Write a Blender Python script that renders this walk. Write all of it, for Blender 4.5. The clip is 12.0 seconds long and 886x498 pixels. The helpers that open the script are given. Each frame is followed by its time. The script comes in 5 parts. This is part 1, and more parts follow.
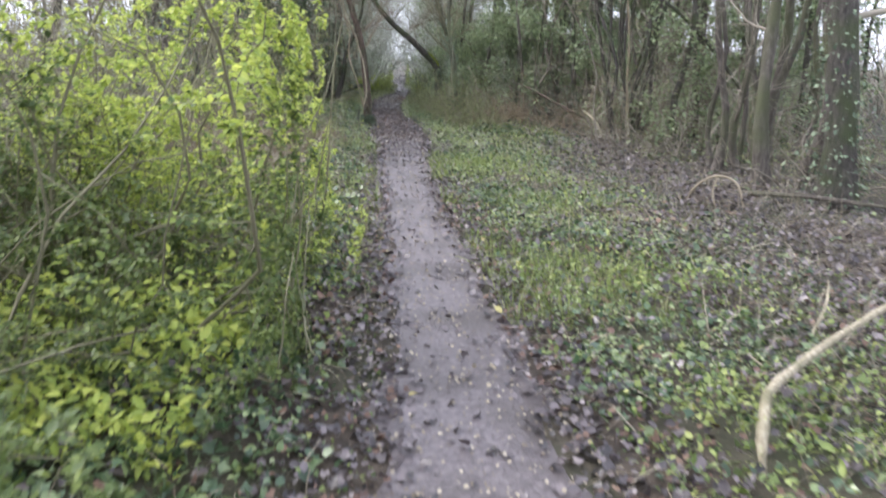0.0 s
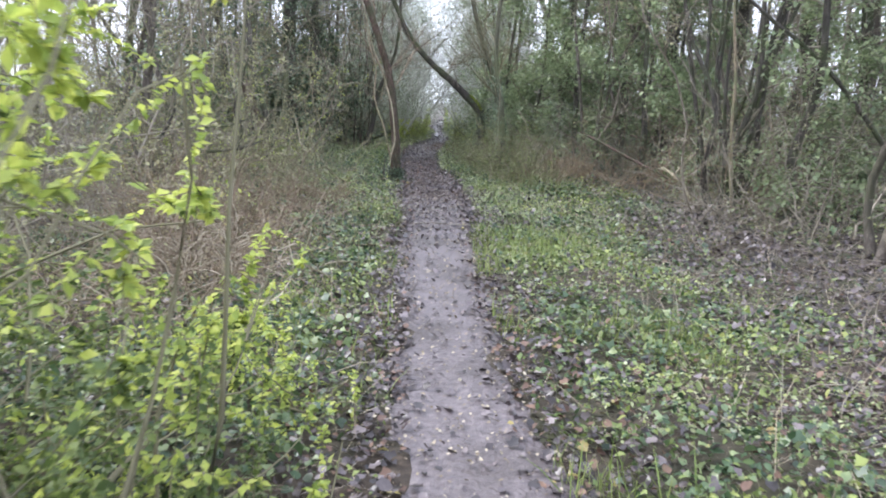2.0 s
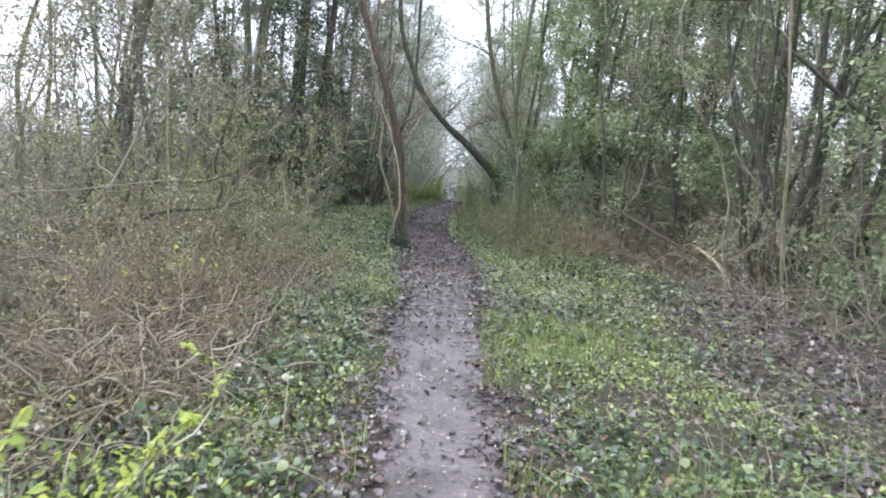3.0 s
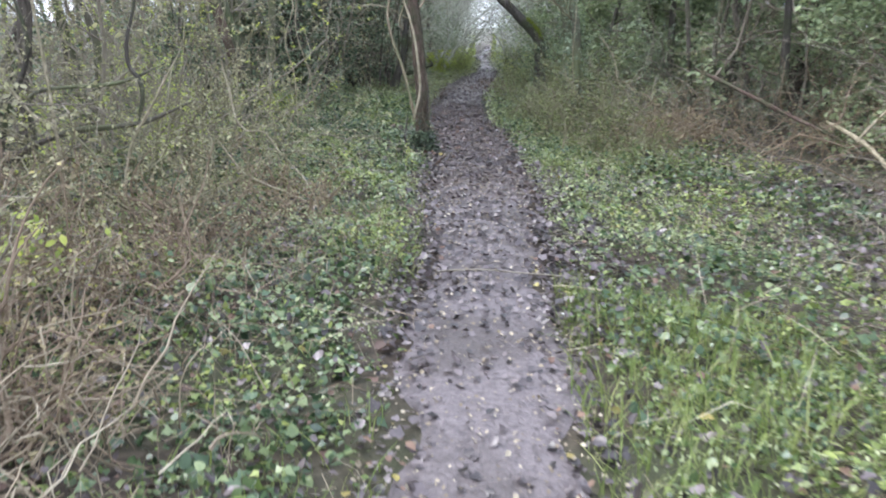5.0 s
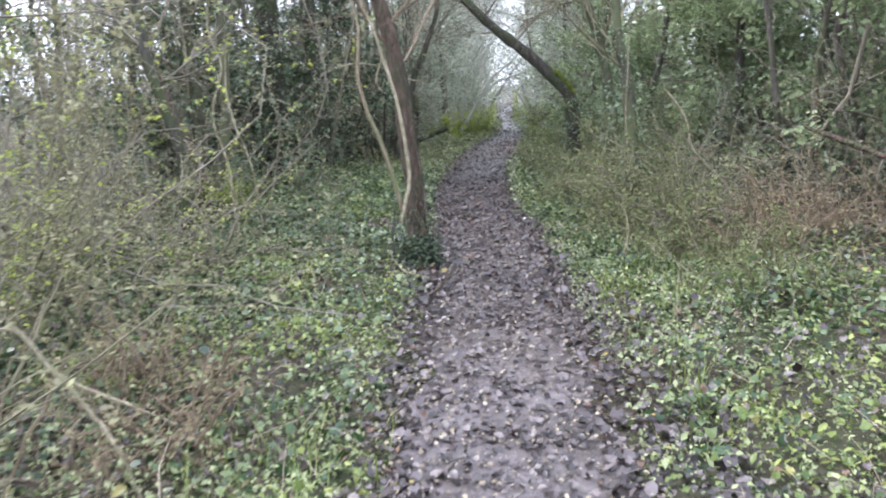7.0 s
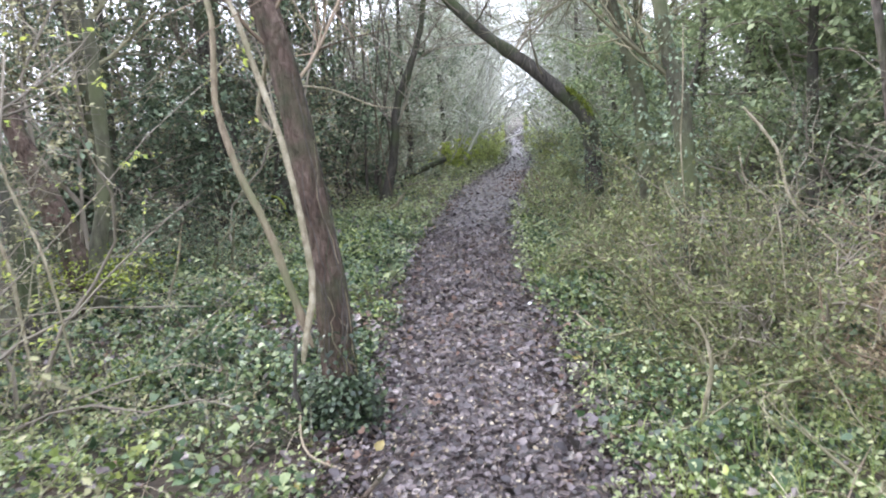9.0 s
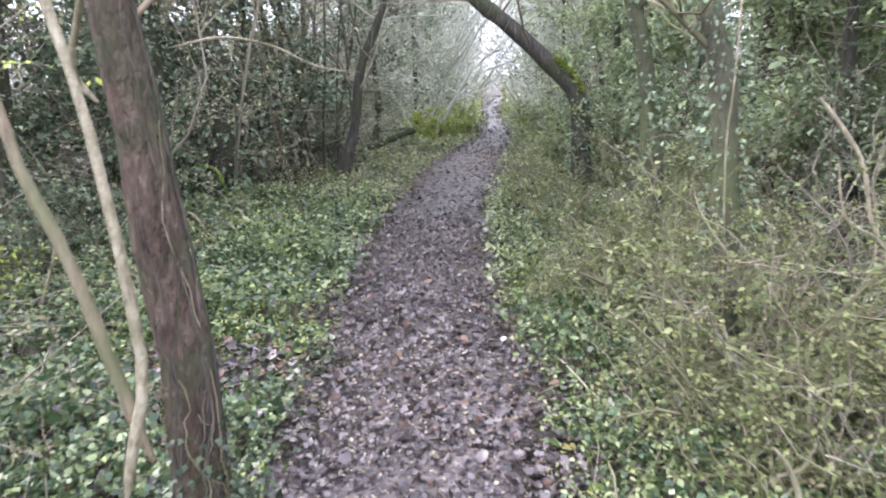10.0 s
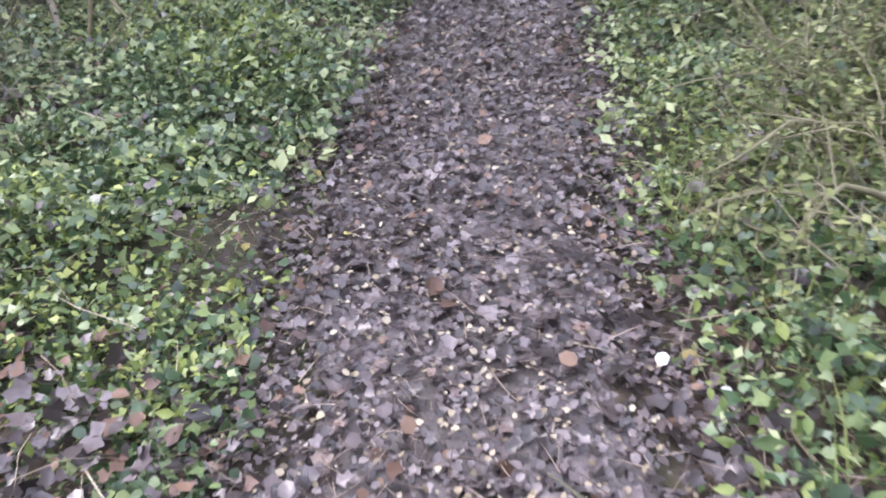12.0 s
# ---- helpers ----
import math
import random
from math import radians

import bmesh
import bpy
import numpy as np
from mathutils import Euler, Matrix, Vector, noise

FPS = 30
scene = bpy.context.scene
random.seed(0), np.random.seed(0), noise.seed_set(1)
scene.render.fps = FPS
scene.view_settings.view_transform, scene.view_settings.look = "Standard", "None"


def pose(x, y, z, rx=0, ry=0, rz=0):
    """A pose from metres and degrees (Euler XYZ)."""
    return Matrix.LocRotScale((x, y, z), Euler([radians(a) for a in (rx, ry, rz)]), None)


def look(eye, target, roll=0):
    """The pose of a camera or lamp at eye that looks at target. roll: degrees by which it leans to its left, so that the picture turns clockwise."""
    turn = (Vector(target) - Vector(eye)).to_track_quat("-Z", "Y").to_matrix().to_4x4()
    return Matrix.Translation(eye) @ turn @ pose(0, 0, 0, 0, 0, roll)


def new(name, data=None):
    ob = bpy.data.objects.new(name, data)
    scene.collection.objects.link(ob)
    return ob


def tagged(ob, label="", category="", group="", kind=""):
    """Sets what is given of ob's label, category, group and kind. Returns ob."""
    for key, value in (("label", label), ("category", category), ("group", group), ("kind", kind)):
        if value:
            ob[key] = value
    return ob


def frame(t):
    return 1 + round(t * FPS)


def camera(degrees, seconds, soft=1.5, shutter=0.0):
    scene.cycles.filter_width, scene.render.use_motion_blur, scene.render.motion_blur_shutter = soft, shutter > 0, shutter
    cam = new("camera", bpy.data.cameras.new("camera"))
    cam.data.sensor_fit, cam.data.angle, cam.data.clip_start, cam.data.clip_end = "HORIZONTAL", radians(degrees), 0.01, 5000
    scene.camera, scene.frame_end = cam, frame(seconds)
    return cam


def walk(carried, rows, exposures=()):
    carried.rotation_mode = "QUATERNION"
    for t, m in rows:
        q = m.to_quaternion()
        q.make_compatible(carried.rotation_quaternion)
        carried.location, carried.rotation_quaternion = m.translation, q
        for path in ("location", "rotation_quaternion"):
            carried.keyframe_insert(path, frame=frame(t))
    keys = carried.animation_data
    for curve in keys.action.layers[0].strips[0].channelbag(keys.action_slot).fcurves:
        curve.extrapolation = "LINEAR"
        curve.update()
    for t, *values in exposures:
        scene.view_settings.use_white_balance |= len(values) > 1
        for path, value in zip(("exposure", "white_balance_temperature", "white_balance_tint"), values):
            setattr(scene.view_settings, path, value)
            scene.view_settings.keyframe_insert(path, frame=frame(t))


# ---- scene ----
cam = camera(62.0, 12.0, soft=1.9, shutter=0.28)
PATH = [
    (0, (0.013, 0.697, 1.497), (0.002, 2.634, 0.999), 1.5),
    (0.1, (0.013, 0.871, 1.498), (-0.013, 2.815, 1.031), 1.1),
    (0.3, (0.012, 1.216, 1.501), (-0.014, 3.143, 0.968), 0.3),
    (0.5, (0.006, 1.554, 1.502), (-0.094, 3.492, 1.019), -0.5),
    (0.6, (0, 1.72, 1.496), (-0.115, 3.674, 1.086), -0.4),
    (0.8, (-0.018, 2.044, 1.462), (-0.117, 3.984, 0.983), -0.3),
    (1, (-0.036, 2.363, 1.439), (-0.095, 4.282, 0.879), -0.2),
    (1.1, (-0.043, 2.521, 1.438), (-0.096, 4.454, 0.927), 0.6),
    (1.2, (-0.049, 2.678, 1.437), (-0.119, 4.628, 1), 1.3),
    (1.3, (-0.057, 2.834, 1.437), (-0.063, 4.757, 0.888), 2.1),
    (1.5, (-0.08, 3.139, 1.437), (-0.07, 5.069, 0.911), 3.6),
    (1.6, (-0.098, 3.288, 1.438), (-0.137, 5.232, 0.97), 3.3),
    (1.8, (-0.137, 3.579, 1.441), (-0.234, 5.546, 1.096), 2.8),
    (2, (-0.156, 3.86, 1.446), (-0.266, 5.819, 1.058), 2.2),
    (2.1, (-0.155, 3.998, 1.449), (-0.267, 5.955, 1.055), 2.5),
    (2.3, (-0.151, 4.27, 1.454), (-0.273, 6.245, 1.162), 3.1),
    (2.5, (-0.148, 4.543, 1.456), (-0.3, 6.521, 1.201), 3.7),
    (2.6, (-0.15, 4.682, 1.455), (-0.297, 6.651, 1.139), 3.9),
    (2.8, (-0.164, 4.963, 1.45), (-0.309, 6.935, 1.148), 4.2),
    (3, (-0.19, 5.245, 1.447), (-0.339, 7.226, 1.222), 4.6),
    (3.1, (-0.206, 5.385, 1.452), (-0.371, 7.363, 1.202), 4.1),
    (3.2, (-0.223, 5.526, 1.458), (-0.406, 7.497, 1.171), 3.7),
    (4.8, (-0.443, 7.869, 1.476), (-0.653, 9.795, 0.978), 2.2),
    (5, (-0.473, 8.171, 1.487), (-0.701, 10.073, 0.91), 0.8),
    (5.1, (-0.493, 8.327, 1.495), (-0.773, 10.232, 0.955), 0.4),
    (5.3, (-0.537, 8.646, 1.512), (-0.882, 10.574, 1.11), -0.4),
    (5.5, (-0.566, 8.96, 1.52), (-0.892, 10.884, 1.083), -1.2),
    (5.6, (-0.571, 9.111, 1.518), (-0.875, 11.042, 1.092), -0.8),
    (5.8, (-0.572, 9.405, 1.504), (-0.913, 11.342, 1.143), 0.1),
    (6, (-0.578, 9.693, 1.484), (-0.933, 11.627, 1.114), 1),
    (6.1, (-0.588, 9.838, 1.475), (-0.984, 11.755, 1.063), 0.6),
    (6.3, (-0.618, 10.129, 1.461), (-1.05, 12.049, 1.108), -0.1),
    (6.5, (-0.634, 10.413, 1.456), (-1.052, 12.327, 1.052), -0.9),
    (6.6, (-0.634, 10.551, 1.458), (-1, 12.464, 1.003), -1.2),
    (6.8, (-0.633, 10.826, 1.469), (-0.957, 12.737, 0.975), -1.7),
    (7, (-0.632, 11.112, 1.476), (-0.945, 13.04, 1.048), -2.2),
    (7.1, (-0.633, 11.264, 1.475), (-0.911, 13.189, 1.009), -2.3),
    (7.3, (-0.641, 11.577, 1.468), (-0.997, 13.486, 0.992), -2.4),
    (7.5, (-0.65, 11.883, 1.46), (-1.036, 13.814, 1.107), -2.5),
    (7.6, (-0.653, 12.027, 1.458), (-0.967, 13.981, 1.165), -2.4),
    (7.7, (-0.654, 12.166, 1.457), (-0.966, 14.115, 1.133), -2.3),
    (9.3, (-0.646, 14.179, 1.499), (-1.011, 16.105, 1.104), -4.4),
    (9.4, (-0.647, 14.318, 1.503), (-1.006, 16.221, 1.002), -3.2),
    (9.5, (-0.653, 14.458, 1.505), (-0.974, 16.341, 0.91), -2.1),
    (9.6, (-0.668, 14.596, 1.505), (-0.991, 16.479, 0.913), -1.9),
    (9.8, (-0.716, 14.87, 1.505), (-1.04, 16.782, 1.018), -1.6),
    (10, (-0.769, 15.147, 1.505), (-1.051, 17.073, 1.047), -1.2),
    (10.1, (-0.791, 15.289, 1.501), (-1.077, 17.201, 0.986), -1.2),
    (10.3, (-0.827, 15.577, 1.478), (-1.131, 17.484, 0.957), -1.2),
    (10.5, (-0.861, 15.859, 1.447), (-1.242, 17.769, 0.991), -1.2),
    (10.6, (-0.88, 15.994, 1.434), (-1.297, 17.883, 0.924), -1.5),
    (10.8, (-0.924, 16.257, 1.411), (-1.335, 18.126, 0.829), -2.1),
    (11, (-0.969, 16.518, 1.386), (-1.381, 18.38, 0.783), -2.7),
    (11.1, (-0.991, 16.651, 1.37), (-1.391, 18.507, 0.742), -2.9),
    (11.3, (-1.034, 16.916, 1.334), (-1.406, 18.726, 0.568), -3.4),
    (11.5, (-1.076, 17.17, 1.3), (-1.429, 18.921, 0.401), -3.8),
    (12, (-1.176, 17.723, 1.247), (-1.592, 19.346, 0.155), -3.8),
]
walk(cam, [(t, look(e, p, r)) for t, e, p, r in PATH], [(0, 1.34, 6120, 16), (1.5, 1.46, 6000, 16), (2.5, 1.51, 5980, 15), (5.5, 1.72, 5930, 14), (7.5, 1.96, 5980, 16), (9.5, 2.23, 6080, 19), (10.5, 2.38, 6080, 23), (12, 2.38, 6040, 24)])
# ---------------------------------------------------------------- sky and light
world = bpy.data.worlds.new("overcast_sky")
scene.world = world
world.use_nodes = True
wn = world.node_tree
wn.nodes.clear()
SUN_EL, SUN_AZ = radians(48), radians(70)
sky = wn.nodes.new("ShaderNodeTexSky")
sky.sky_type, sky.sun_disc = "NISHITA", False
sky.sun_elevation, sky.sun_rotation = SUN_EL, -SUN_AZ
sky.air_density, sky.dust_density = 1.0, 4.0
cloud = wn.nodes.new("ShaderNodeMix")
cloud.data_type = "RGBA"
cloud.inputs[0].default_value = 0.75
cloud.inputs[7].default_value = (11.0, 11.6, 12.9, 1)
back = wn.nodes.new("ShaderNodeBackground")
back.inputs[1].default_value = 0.1
wout = wn.nodes.new("ShaderNodeOutputWorld")
wn.links.new(sky.outputs[0], cloud.inputs[6])
wn.links.new(cloud.outputs[2], back.inputs[0])
wn.links.new(back.outputs[0], wout.inputs[0])

sun_data = bpy.data.lights.new("sun", "SUN")
sun_data.energy, sun_data.angle, sun_data.color = 1.25, radians(25), (1.0, 0.96, 0.88)
sun = new("sun", sun_data)
sun_from = Vector((-math.sin(SUN_AZ) * math.cos(SUN_EL), math.cos(SUN_AZ) * math.cos(SUN_EL), math.sin(SUN_EL)))
sun.rotation_euler = (-sun_from).to_track_quat("-Z", "Y").to_euler()

# ---------------------------------------------------------------- materials
def material(name, stops, rough=0.7, scale=8.0, detail=5.0, bump=0.4, bump_scale=60.0, island=0.0,
             translucent=0.0, stain=None, stain_scale=1.2, stretch=(1, 1, 1), spec=0.4, rand=False, bump_dist=0.01):
    """A surface whose colour runs over stops by noise (and by a random value for each loose piece)."""
    m = bpy.data.materials.new(name)
    m.use_nodes = True
    nt = m.node_tree
    N, Lk = nt.nodes, nt.links
    bsdf = N["Principled BSDF"]
    tc = N.new("ShaderNodeTexCoord")
    mp = N.new("ShaderNodeMapping")
    mp.inputs["Scale"].default_value = stretch
    Lk.new(tc.outputs["Object"], mp.inputs["Vector"])
    nz = N.new("ShaderNodeTexNoise")
    nz.inputs["Scale"].default_value, nz.inputs["Detail"].default_value = scale, detail
    nz.inputs["Roughness"].default_value = 0.65
    Lk.new(mp.outputs[0], nz.inputs["Vector"])
    value = nz.outputs["Fac"]
    if island > 0:
        src = N.new("ShaderNodeObjectInfo").outputs["Random"] if rand else N.new("ShaderNodeNewGeometry").outputs["Random Per Island"]
        mix = N.new("ShaderNodeMix")
        mix.inputs[0].default_value = island
        Lk.new(value, mix.inputs[2])
        Lk.new(src, mix.inputs[3])
        value = mix.outputs[0]
    ramp = N.new("ShaderNodeValToRGB")
    el = ramp.color_ramp.elements
    el[0].position, el[0].color = stops[0][0], (*stops[0][1], 1)
    el[1].position, el[1].color = stops[-1][0], (*stops[-1][1], 1)
    for p, c in stops[1:-1]:
        e = el.new(p)
        e.color = (*c, 1)
    Lk.new(value, ramp.inputs[0])
    colour = ramp.outputs[0]
    if stain:
        n2 = N.new("ShaderNodeTexNoise")
        n2.inputs["Scale"].default_value, n2.inputs["Detail"].default_value = stain_scale, 4
        Lk.new(tc.outputs["Object"], n2.inputs["Vector"])
        r2 = N.new("ShaderNodeValToRGB")
        r2.color_ramp.elements[0].position, r2.color_ramp.elements[1].position = 0.45, 0.65
        Lk.new(n2.outputs["Fac"], r2.inputs[0])
        mx = N.new("ShaderNodeMix")
        mx.data_type = "RGBA"
        Lk.new(r2.outputs[0], mx.inputs[0])
        Lk.new(colour, mx.inputs[6])
        mx.inputs[7].default_value = (*stain, 1)
        colour = mx.outputs[2]
    Lk.new(colour, bsdf.inputs["Base Color"])
    bsdf.inputs["Roughness"].default_value = rough
    bsdf.inputs["Specular IOR Level"].default_value = spec
    if bump:
        n3 = N.new("ShaderNodeTexNoise")
        n3.inputs["Scale"].default_value, n3.inputs["Detail"].default_value = bump_scale, 4
        Lk.new(mp.outputs[0], n3.inputs["Vector"])
        bp = N.new("ShaderNodeBump")
        bp.inputs["Strength"].default_value, bp.inputs["Distance"].default_value = bump, bump_dist
        Lk.new(n3.outputs["Fac"], bp.inputs["Height"])
        Lk.new(bp.outputs[0], bsdf.inputs["Normal"])
    if translucent:
        tr = N.new("ShaderNodeBsdfTranslucent")
        Lk.new(colour, tr.inputs["Color"])
        ms = N.new("ShaderNodeMixShader")
        ms.inputs[0].default_value = translucent
        Lk.new(bsdf.outputs[0], ms.inputs[1])
        Lk.new(tr.outputs[0], ms.inputs[2])
        Lk.new(ms.outputs[0], N["Material Output"].inputs["Surface"])
    return m


MUD = material("trodden_mud", [(0.3, (0.07, 0.059, 0.058)), (0.5, (0.122, 0.104, 0.104)), (0.7, (0.19, 0.163, 0.16))],
               rough=0.42, scale=26, bump=1.0, bump_scale=38, stain=(0.07, 0.058, 0.053), stain_scale=1.6)
SOIL = material("leaf_mould_soil", [(0.3, (0.02, 0.016, 0.012)), (0.5, (0.05, 0.038, 0.027)), (0.72, (0.10, 0.078, 0.056))],
                rough=0.9, scale=16, bump=1.0, bump_scale=30, stain=(0.045, 0.05, 0.024), stain_scale=0.9)
IVY = material("ivy_leaf", [(0.15, (0.014, 0.03, 0.013)), (0.43, (0.055, 0.103, 0.042)), (0.66, (0.145, 0.20, 0.083)), (0.9, (0.31, 0.36, 0.155))],
               rough=0.34, scale=55, island=0.62, bump=0, translucent=0.18, spec=0.6)
IVY_TREE = material("tree_ivy_leaf", [(0.15, (0.055, 0.082, 0.05)), (0.5, (0.14, 0.188, 0.115)), (0.85, (0.27, 0.34, 0.21))],
                    rough=0.55, scale=2, island=0.75, bump=0, translucent=0.15, spec=0.3)
IVY_DARK = material("dark_ivy_leaf", [(0.12, (0.014, 0.026, 0.013)), (0.5, (0.04, 0.066, 0.032)), (0.85, (0.12, 0.16, 0.08))],
                    rough=0.4, scale=40, island=0.7, bump=0, translucent=0.1, spec=0.5)
BRIGHT = material("yellow_green_leaf", [(0.1, (0.18, 0.25, 0.06)), (0.4, (0.36, 0.45, 0.10)), (0.75, (0.57, 0.62, 0.14)), (1.0, (0.70, 0.69, 0.22))],
                  rough=0.5, scale=30, island=0.6, bump=0, translucent=0.5)
OLIVE = material("olive_leaf", [(0.1, (0.10, 0.125, 0.055)), (0.5, (0.22, 0.245, 0.115)), (0.9, (0.40, 0.42, 0.21))],
                 rough=0.5, scale=2, island=0.65, bump=0, translucent=0.3)
GREEN = material("fresh_green_leaf", [(0.1, (0.05, 0.09, 0.026)), (0.5, (0.12, 0.175, 0.05)), (0.9, (0.27, 0.32, 0.095))],
                 rough=0.5, scale=50, island=0.6, bump=0, translucent=0.3)
# the shrub's leaf green again, with its inner shade put into the colour
SHADE_GREEN = material("shade_darkened_shrub_leaf", [(0.1, (0.042, 0.07, 0.02)), (0.5, (0.105, 0.15, 0.042)), (0.9, (0.26, 0.31, 0.083))],
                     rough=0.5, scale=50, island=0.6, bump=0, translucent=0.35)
FRESH = material("light_shrub_leaf", [(0.1, (0.28, 0.34, 0.12)), (0.5, (0.45, 0.52, 0.19)), (0.9, (0.60, 0.64, 0.30))],
                 rough=0.55, scale=8, island=0.65, bump=0, translucent=0.5)
YELLOWING = material("yellowing_leaf", [(0.1, (0.07, 0.105, 0.028)), (0.4, (0.165, 0.225, 0.06)), (0.7, (0.33, 0.385, 0.11)), (0.95, (0.47, 0.47, 0.17))],
                     rough=0.42, scale=50, island=0.62, bump=0, translucent=0.3, spec=0.5)
FADED = material("faded_yellow_leaf", [(0.1, (0.22, 0.17, 0.06)), (0.5, (0.36, 0.31, 0.10)), (0.9, (0.50, 0.45, 0.19))],
                 rough=0.5, scale=30, island=0.6, bump=0, translucent=0.2)
SHRUB = material("pale_shrub_leaf", [(0.1, (0.19, 0.225, 0.115)), (0.5, (0.35, 0.40, 0.20)), (0.9, (0.52, 0.56, 0.31))],
                 rough=0.55, scale=8, island=0.65, bump=0, translucent=0.35)
BRAMBLE = material("bramble_leaf", [(0.1, (0.06, 0.082, 0.028)), (0.45, (0.145, 0.178, 0.065)), (0.75, (0.27, 0.30, 0.115)), (1.0, (0.42, 0.38, 0.2))],
                   rough=0.5, scale=12, island=0.65, bump=0, translucent=0.35)
SCRUB = material("withered_scrub_leaf", [(0.1, (0.16, 0.15, 0.085)), (0.5, (0.30, 0.29, 0.165)), (0.8, (0.42, 0.41, 0.22)), (1.0, (0.55, 0.50, 0.32))],
                 rough=0.6, scale=3, island=0.65, bump=0, translucent=0.35)
GRASS = material("grass_blade", [(0.1, (0.10, 0.15, 0.035)), (0.5, (0.20, 0.26, 0.07)), (0.8, (0.33, 0.36, 0.13)), (1.0, (0.42, 0.38, 0.2))],
                 rough=0.55, scale=2, island=0.6, bump=0, translucent=0.3)
DEAD = material("fallen_leaf", [(0.15, (0.016, 0.013, 0.012)), (0.42, (0.047, 0.037, 0.036)), (0.62, (0.105, 0.085, 0.085)), (0.8, (0.19, 0.158, 0.155)), (0.97, (0.40, 0.345, 0.305))],
                rough=0.33, scale=45, island=0.66, bump=0, translucent=0.1, spec=0.55)
FRAGMENT = material("plant_fragment", [(0.1, (0.05, 0.035, 0.028)), (0.5, (0.14, 0.10, 0.08)), (0.9, (0.36, 0.29, 0.22))], rough=0.7, scale=40, island=0.7, bump=0)
DEAD_ONE = material("fallen_leaf_single", [(0.08, (0.03, 0.022, 0.021)), (0.4, (0.075, 0.056, 0.055)), (0.62, (0.125, 0.10, 0.103)), (0.8, (0.175, 0.108, 0.08)), (0.95, (0.25, 0.205, 0.18))],
                    rough=0.3, scale=20, island=0.8, bump=0.3, bump_scale=150, rand=True, translucent=0.1, spec=0.5)
DEAD_RED = material("russet_leaf", [(0.1, (0.06, 0.036, 0.027)), (0.5, (0.135, 0.08, 0.056)), (0.9, (0.24, 0.155, 0.105))],
                    rough=0.55, scale=4, island=0.7, bump=0, translucent=0.15)
BRACKEN = material("dead_bracken_leaf", [(0.1, (0.10, 0.078, 0.042)), (0.45, (0.20, 0.165, 0.092)), (0.75, (0.33, 0.28, 0.155)), (1.0, (0.47, 0.42, 0.26))],
                   rough=0.65, scale=6, island=0.65, bump=0, translucent=0.3)
HOLLY = material("evergreen_leaf", [(0.1, (0.12, 0.165, 0.09)), (0.5, (0.25, 0.315, 0.165)), (0.9, (0.42, 0.49, 0.26))],
                 rough=0.55, scale=1.5, island=0.65, bump=0, translucent=0.35)
STRAW = material("dry_stalk", [(0.1, (0.10, 0.078, 0.05)), (0.5, (0.26, 0.215, 0.145)), (0.9, (0.47, 0.42, 0.31))],
                 rough=0.7, scale=6, island=0.6, bump=0)
TWIG = material("bare_twig", [(0.1, (0.085, 0.072, 0.055)), (0.5, (0.21, 0.183, 0.14)), (0.9, (0.44, 0.40, 0.31))],
                rough=0.8, scale=5, island=0.6, bump=0)
TWIG_OLIVE = material("mossy_twig", [(0.1, (0.075, 0.068, 0.042)), (0.5, (0.165, 0.153, 0.092)), (0.9, (0.32, 0.30, 0.185))],
                      rough=0.85, scale=5, island=0.6, bump=0)
TWIG_RED = material("russet_twig", [(0.1, (0.08, 0.055, 0.038)), (0.5, (0.19, 0.14, 0.095)), (0.9, (0.38, 0.31, 0.215))],
                    rough=0.85, scale=5, island=0.6, bump=0)
BARK = material("grey_brown_bark", [(0.3, (0.05, 0.042, 0.034)), (0.5, (0.105, 0.09, 0.074)), (0.72, (0.20, 0.175, 0.145))],
                rough=0.9, scale=9, stretch=(3, 3, 0.7), bump=1.0, bump_scale=26, stain=(0.09, 0.095, 0.05), bump_dist=0.02)
BARK_RED = material("reddish_bark", [(0.28, (0.035, 0.024, 0.018)), (0.48, (0.10, 0.069, 0.051)), (0.62, (0.145, 0.103, 0.078)), (0.78, (0.25, 0.19, 0.15))],
                    rough=0.9, scale=18, stretch=(1.5, 1.5, 0.5), bump=1.0, bump_scale=30, stain=(0.075, 0.078, 0.042), stain_scale=5, bump_dist=0.06)
BARK_DARK = material("dark_wet_bark", [(0.3, (0.032, 0.028, 0.024)), (0.5, (0.072, 0.064, 0.053)), (0.75, (0.145, 0.13, 0.105))],
                     rough=0.8, scale=10, stretch=(3, 3, 0.7), bump=1.0, bump_scale=26, stain=(0.06, 0.075, 0.03), stain_scale=2, bump_dist=0.02)
MOSS_BARK = material("mossy_bark", [(0.3, (0.05, 0.047, 0.033)), (0.5, (0.10, 0.098, 0.065)), (0.72, (0.165, 0.165, 0.105))],
                     rough=0.95, scale=8, stretch=(2, 2, 0.8), bump=1.0, bump_scale=40, stain=(0.12, 0.135, 0.065), stain_scale=1.6, bump_dist=0.015)
PALE = material("pale_dead_wood", [(0.3, (0.17, 0.14, 0.09)), (0.5, (0.34, 0.295, 0.20)), (0.72, (0.50, 0.45, 0.33))],
                rough=0.8, scale=22, stretch=(2, 2, 1), bump=1.0, bump_scale=55, stain=(0.19, 0.175, 0.10), stain_scale=7)
MOSS = material("moss", [(0.3, (0.10, 0.13, 0.02)), (0.5, (0.22, 0.27, 0.04)), (0.75, (0.36, 0.40, 0.07))],
                rough=0.95, scale=20, bump=1.0, bump_scale=90)
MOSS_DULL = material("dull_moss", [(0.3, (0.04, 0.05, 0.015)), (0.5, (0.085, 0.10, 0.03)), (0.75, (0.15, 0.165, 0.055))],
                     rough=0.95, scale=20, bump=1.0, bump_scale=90)
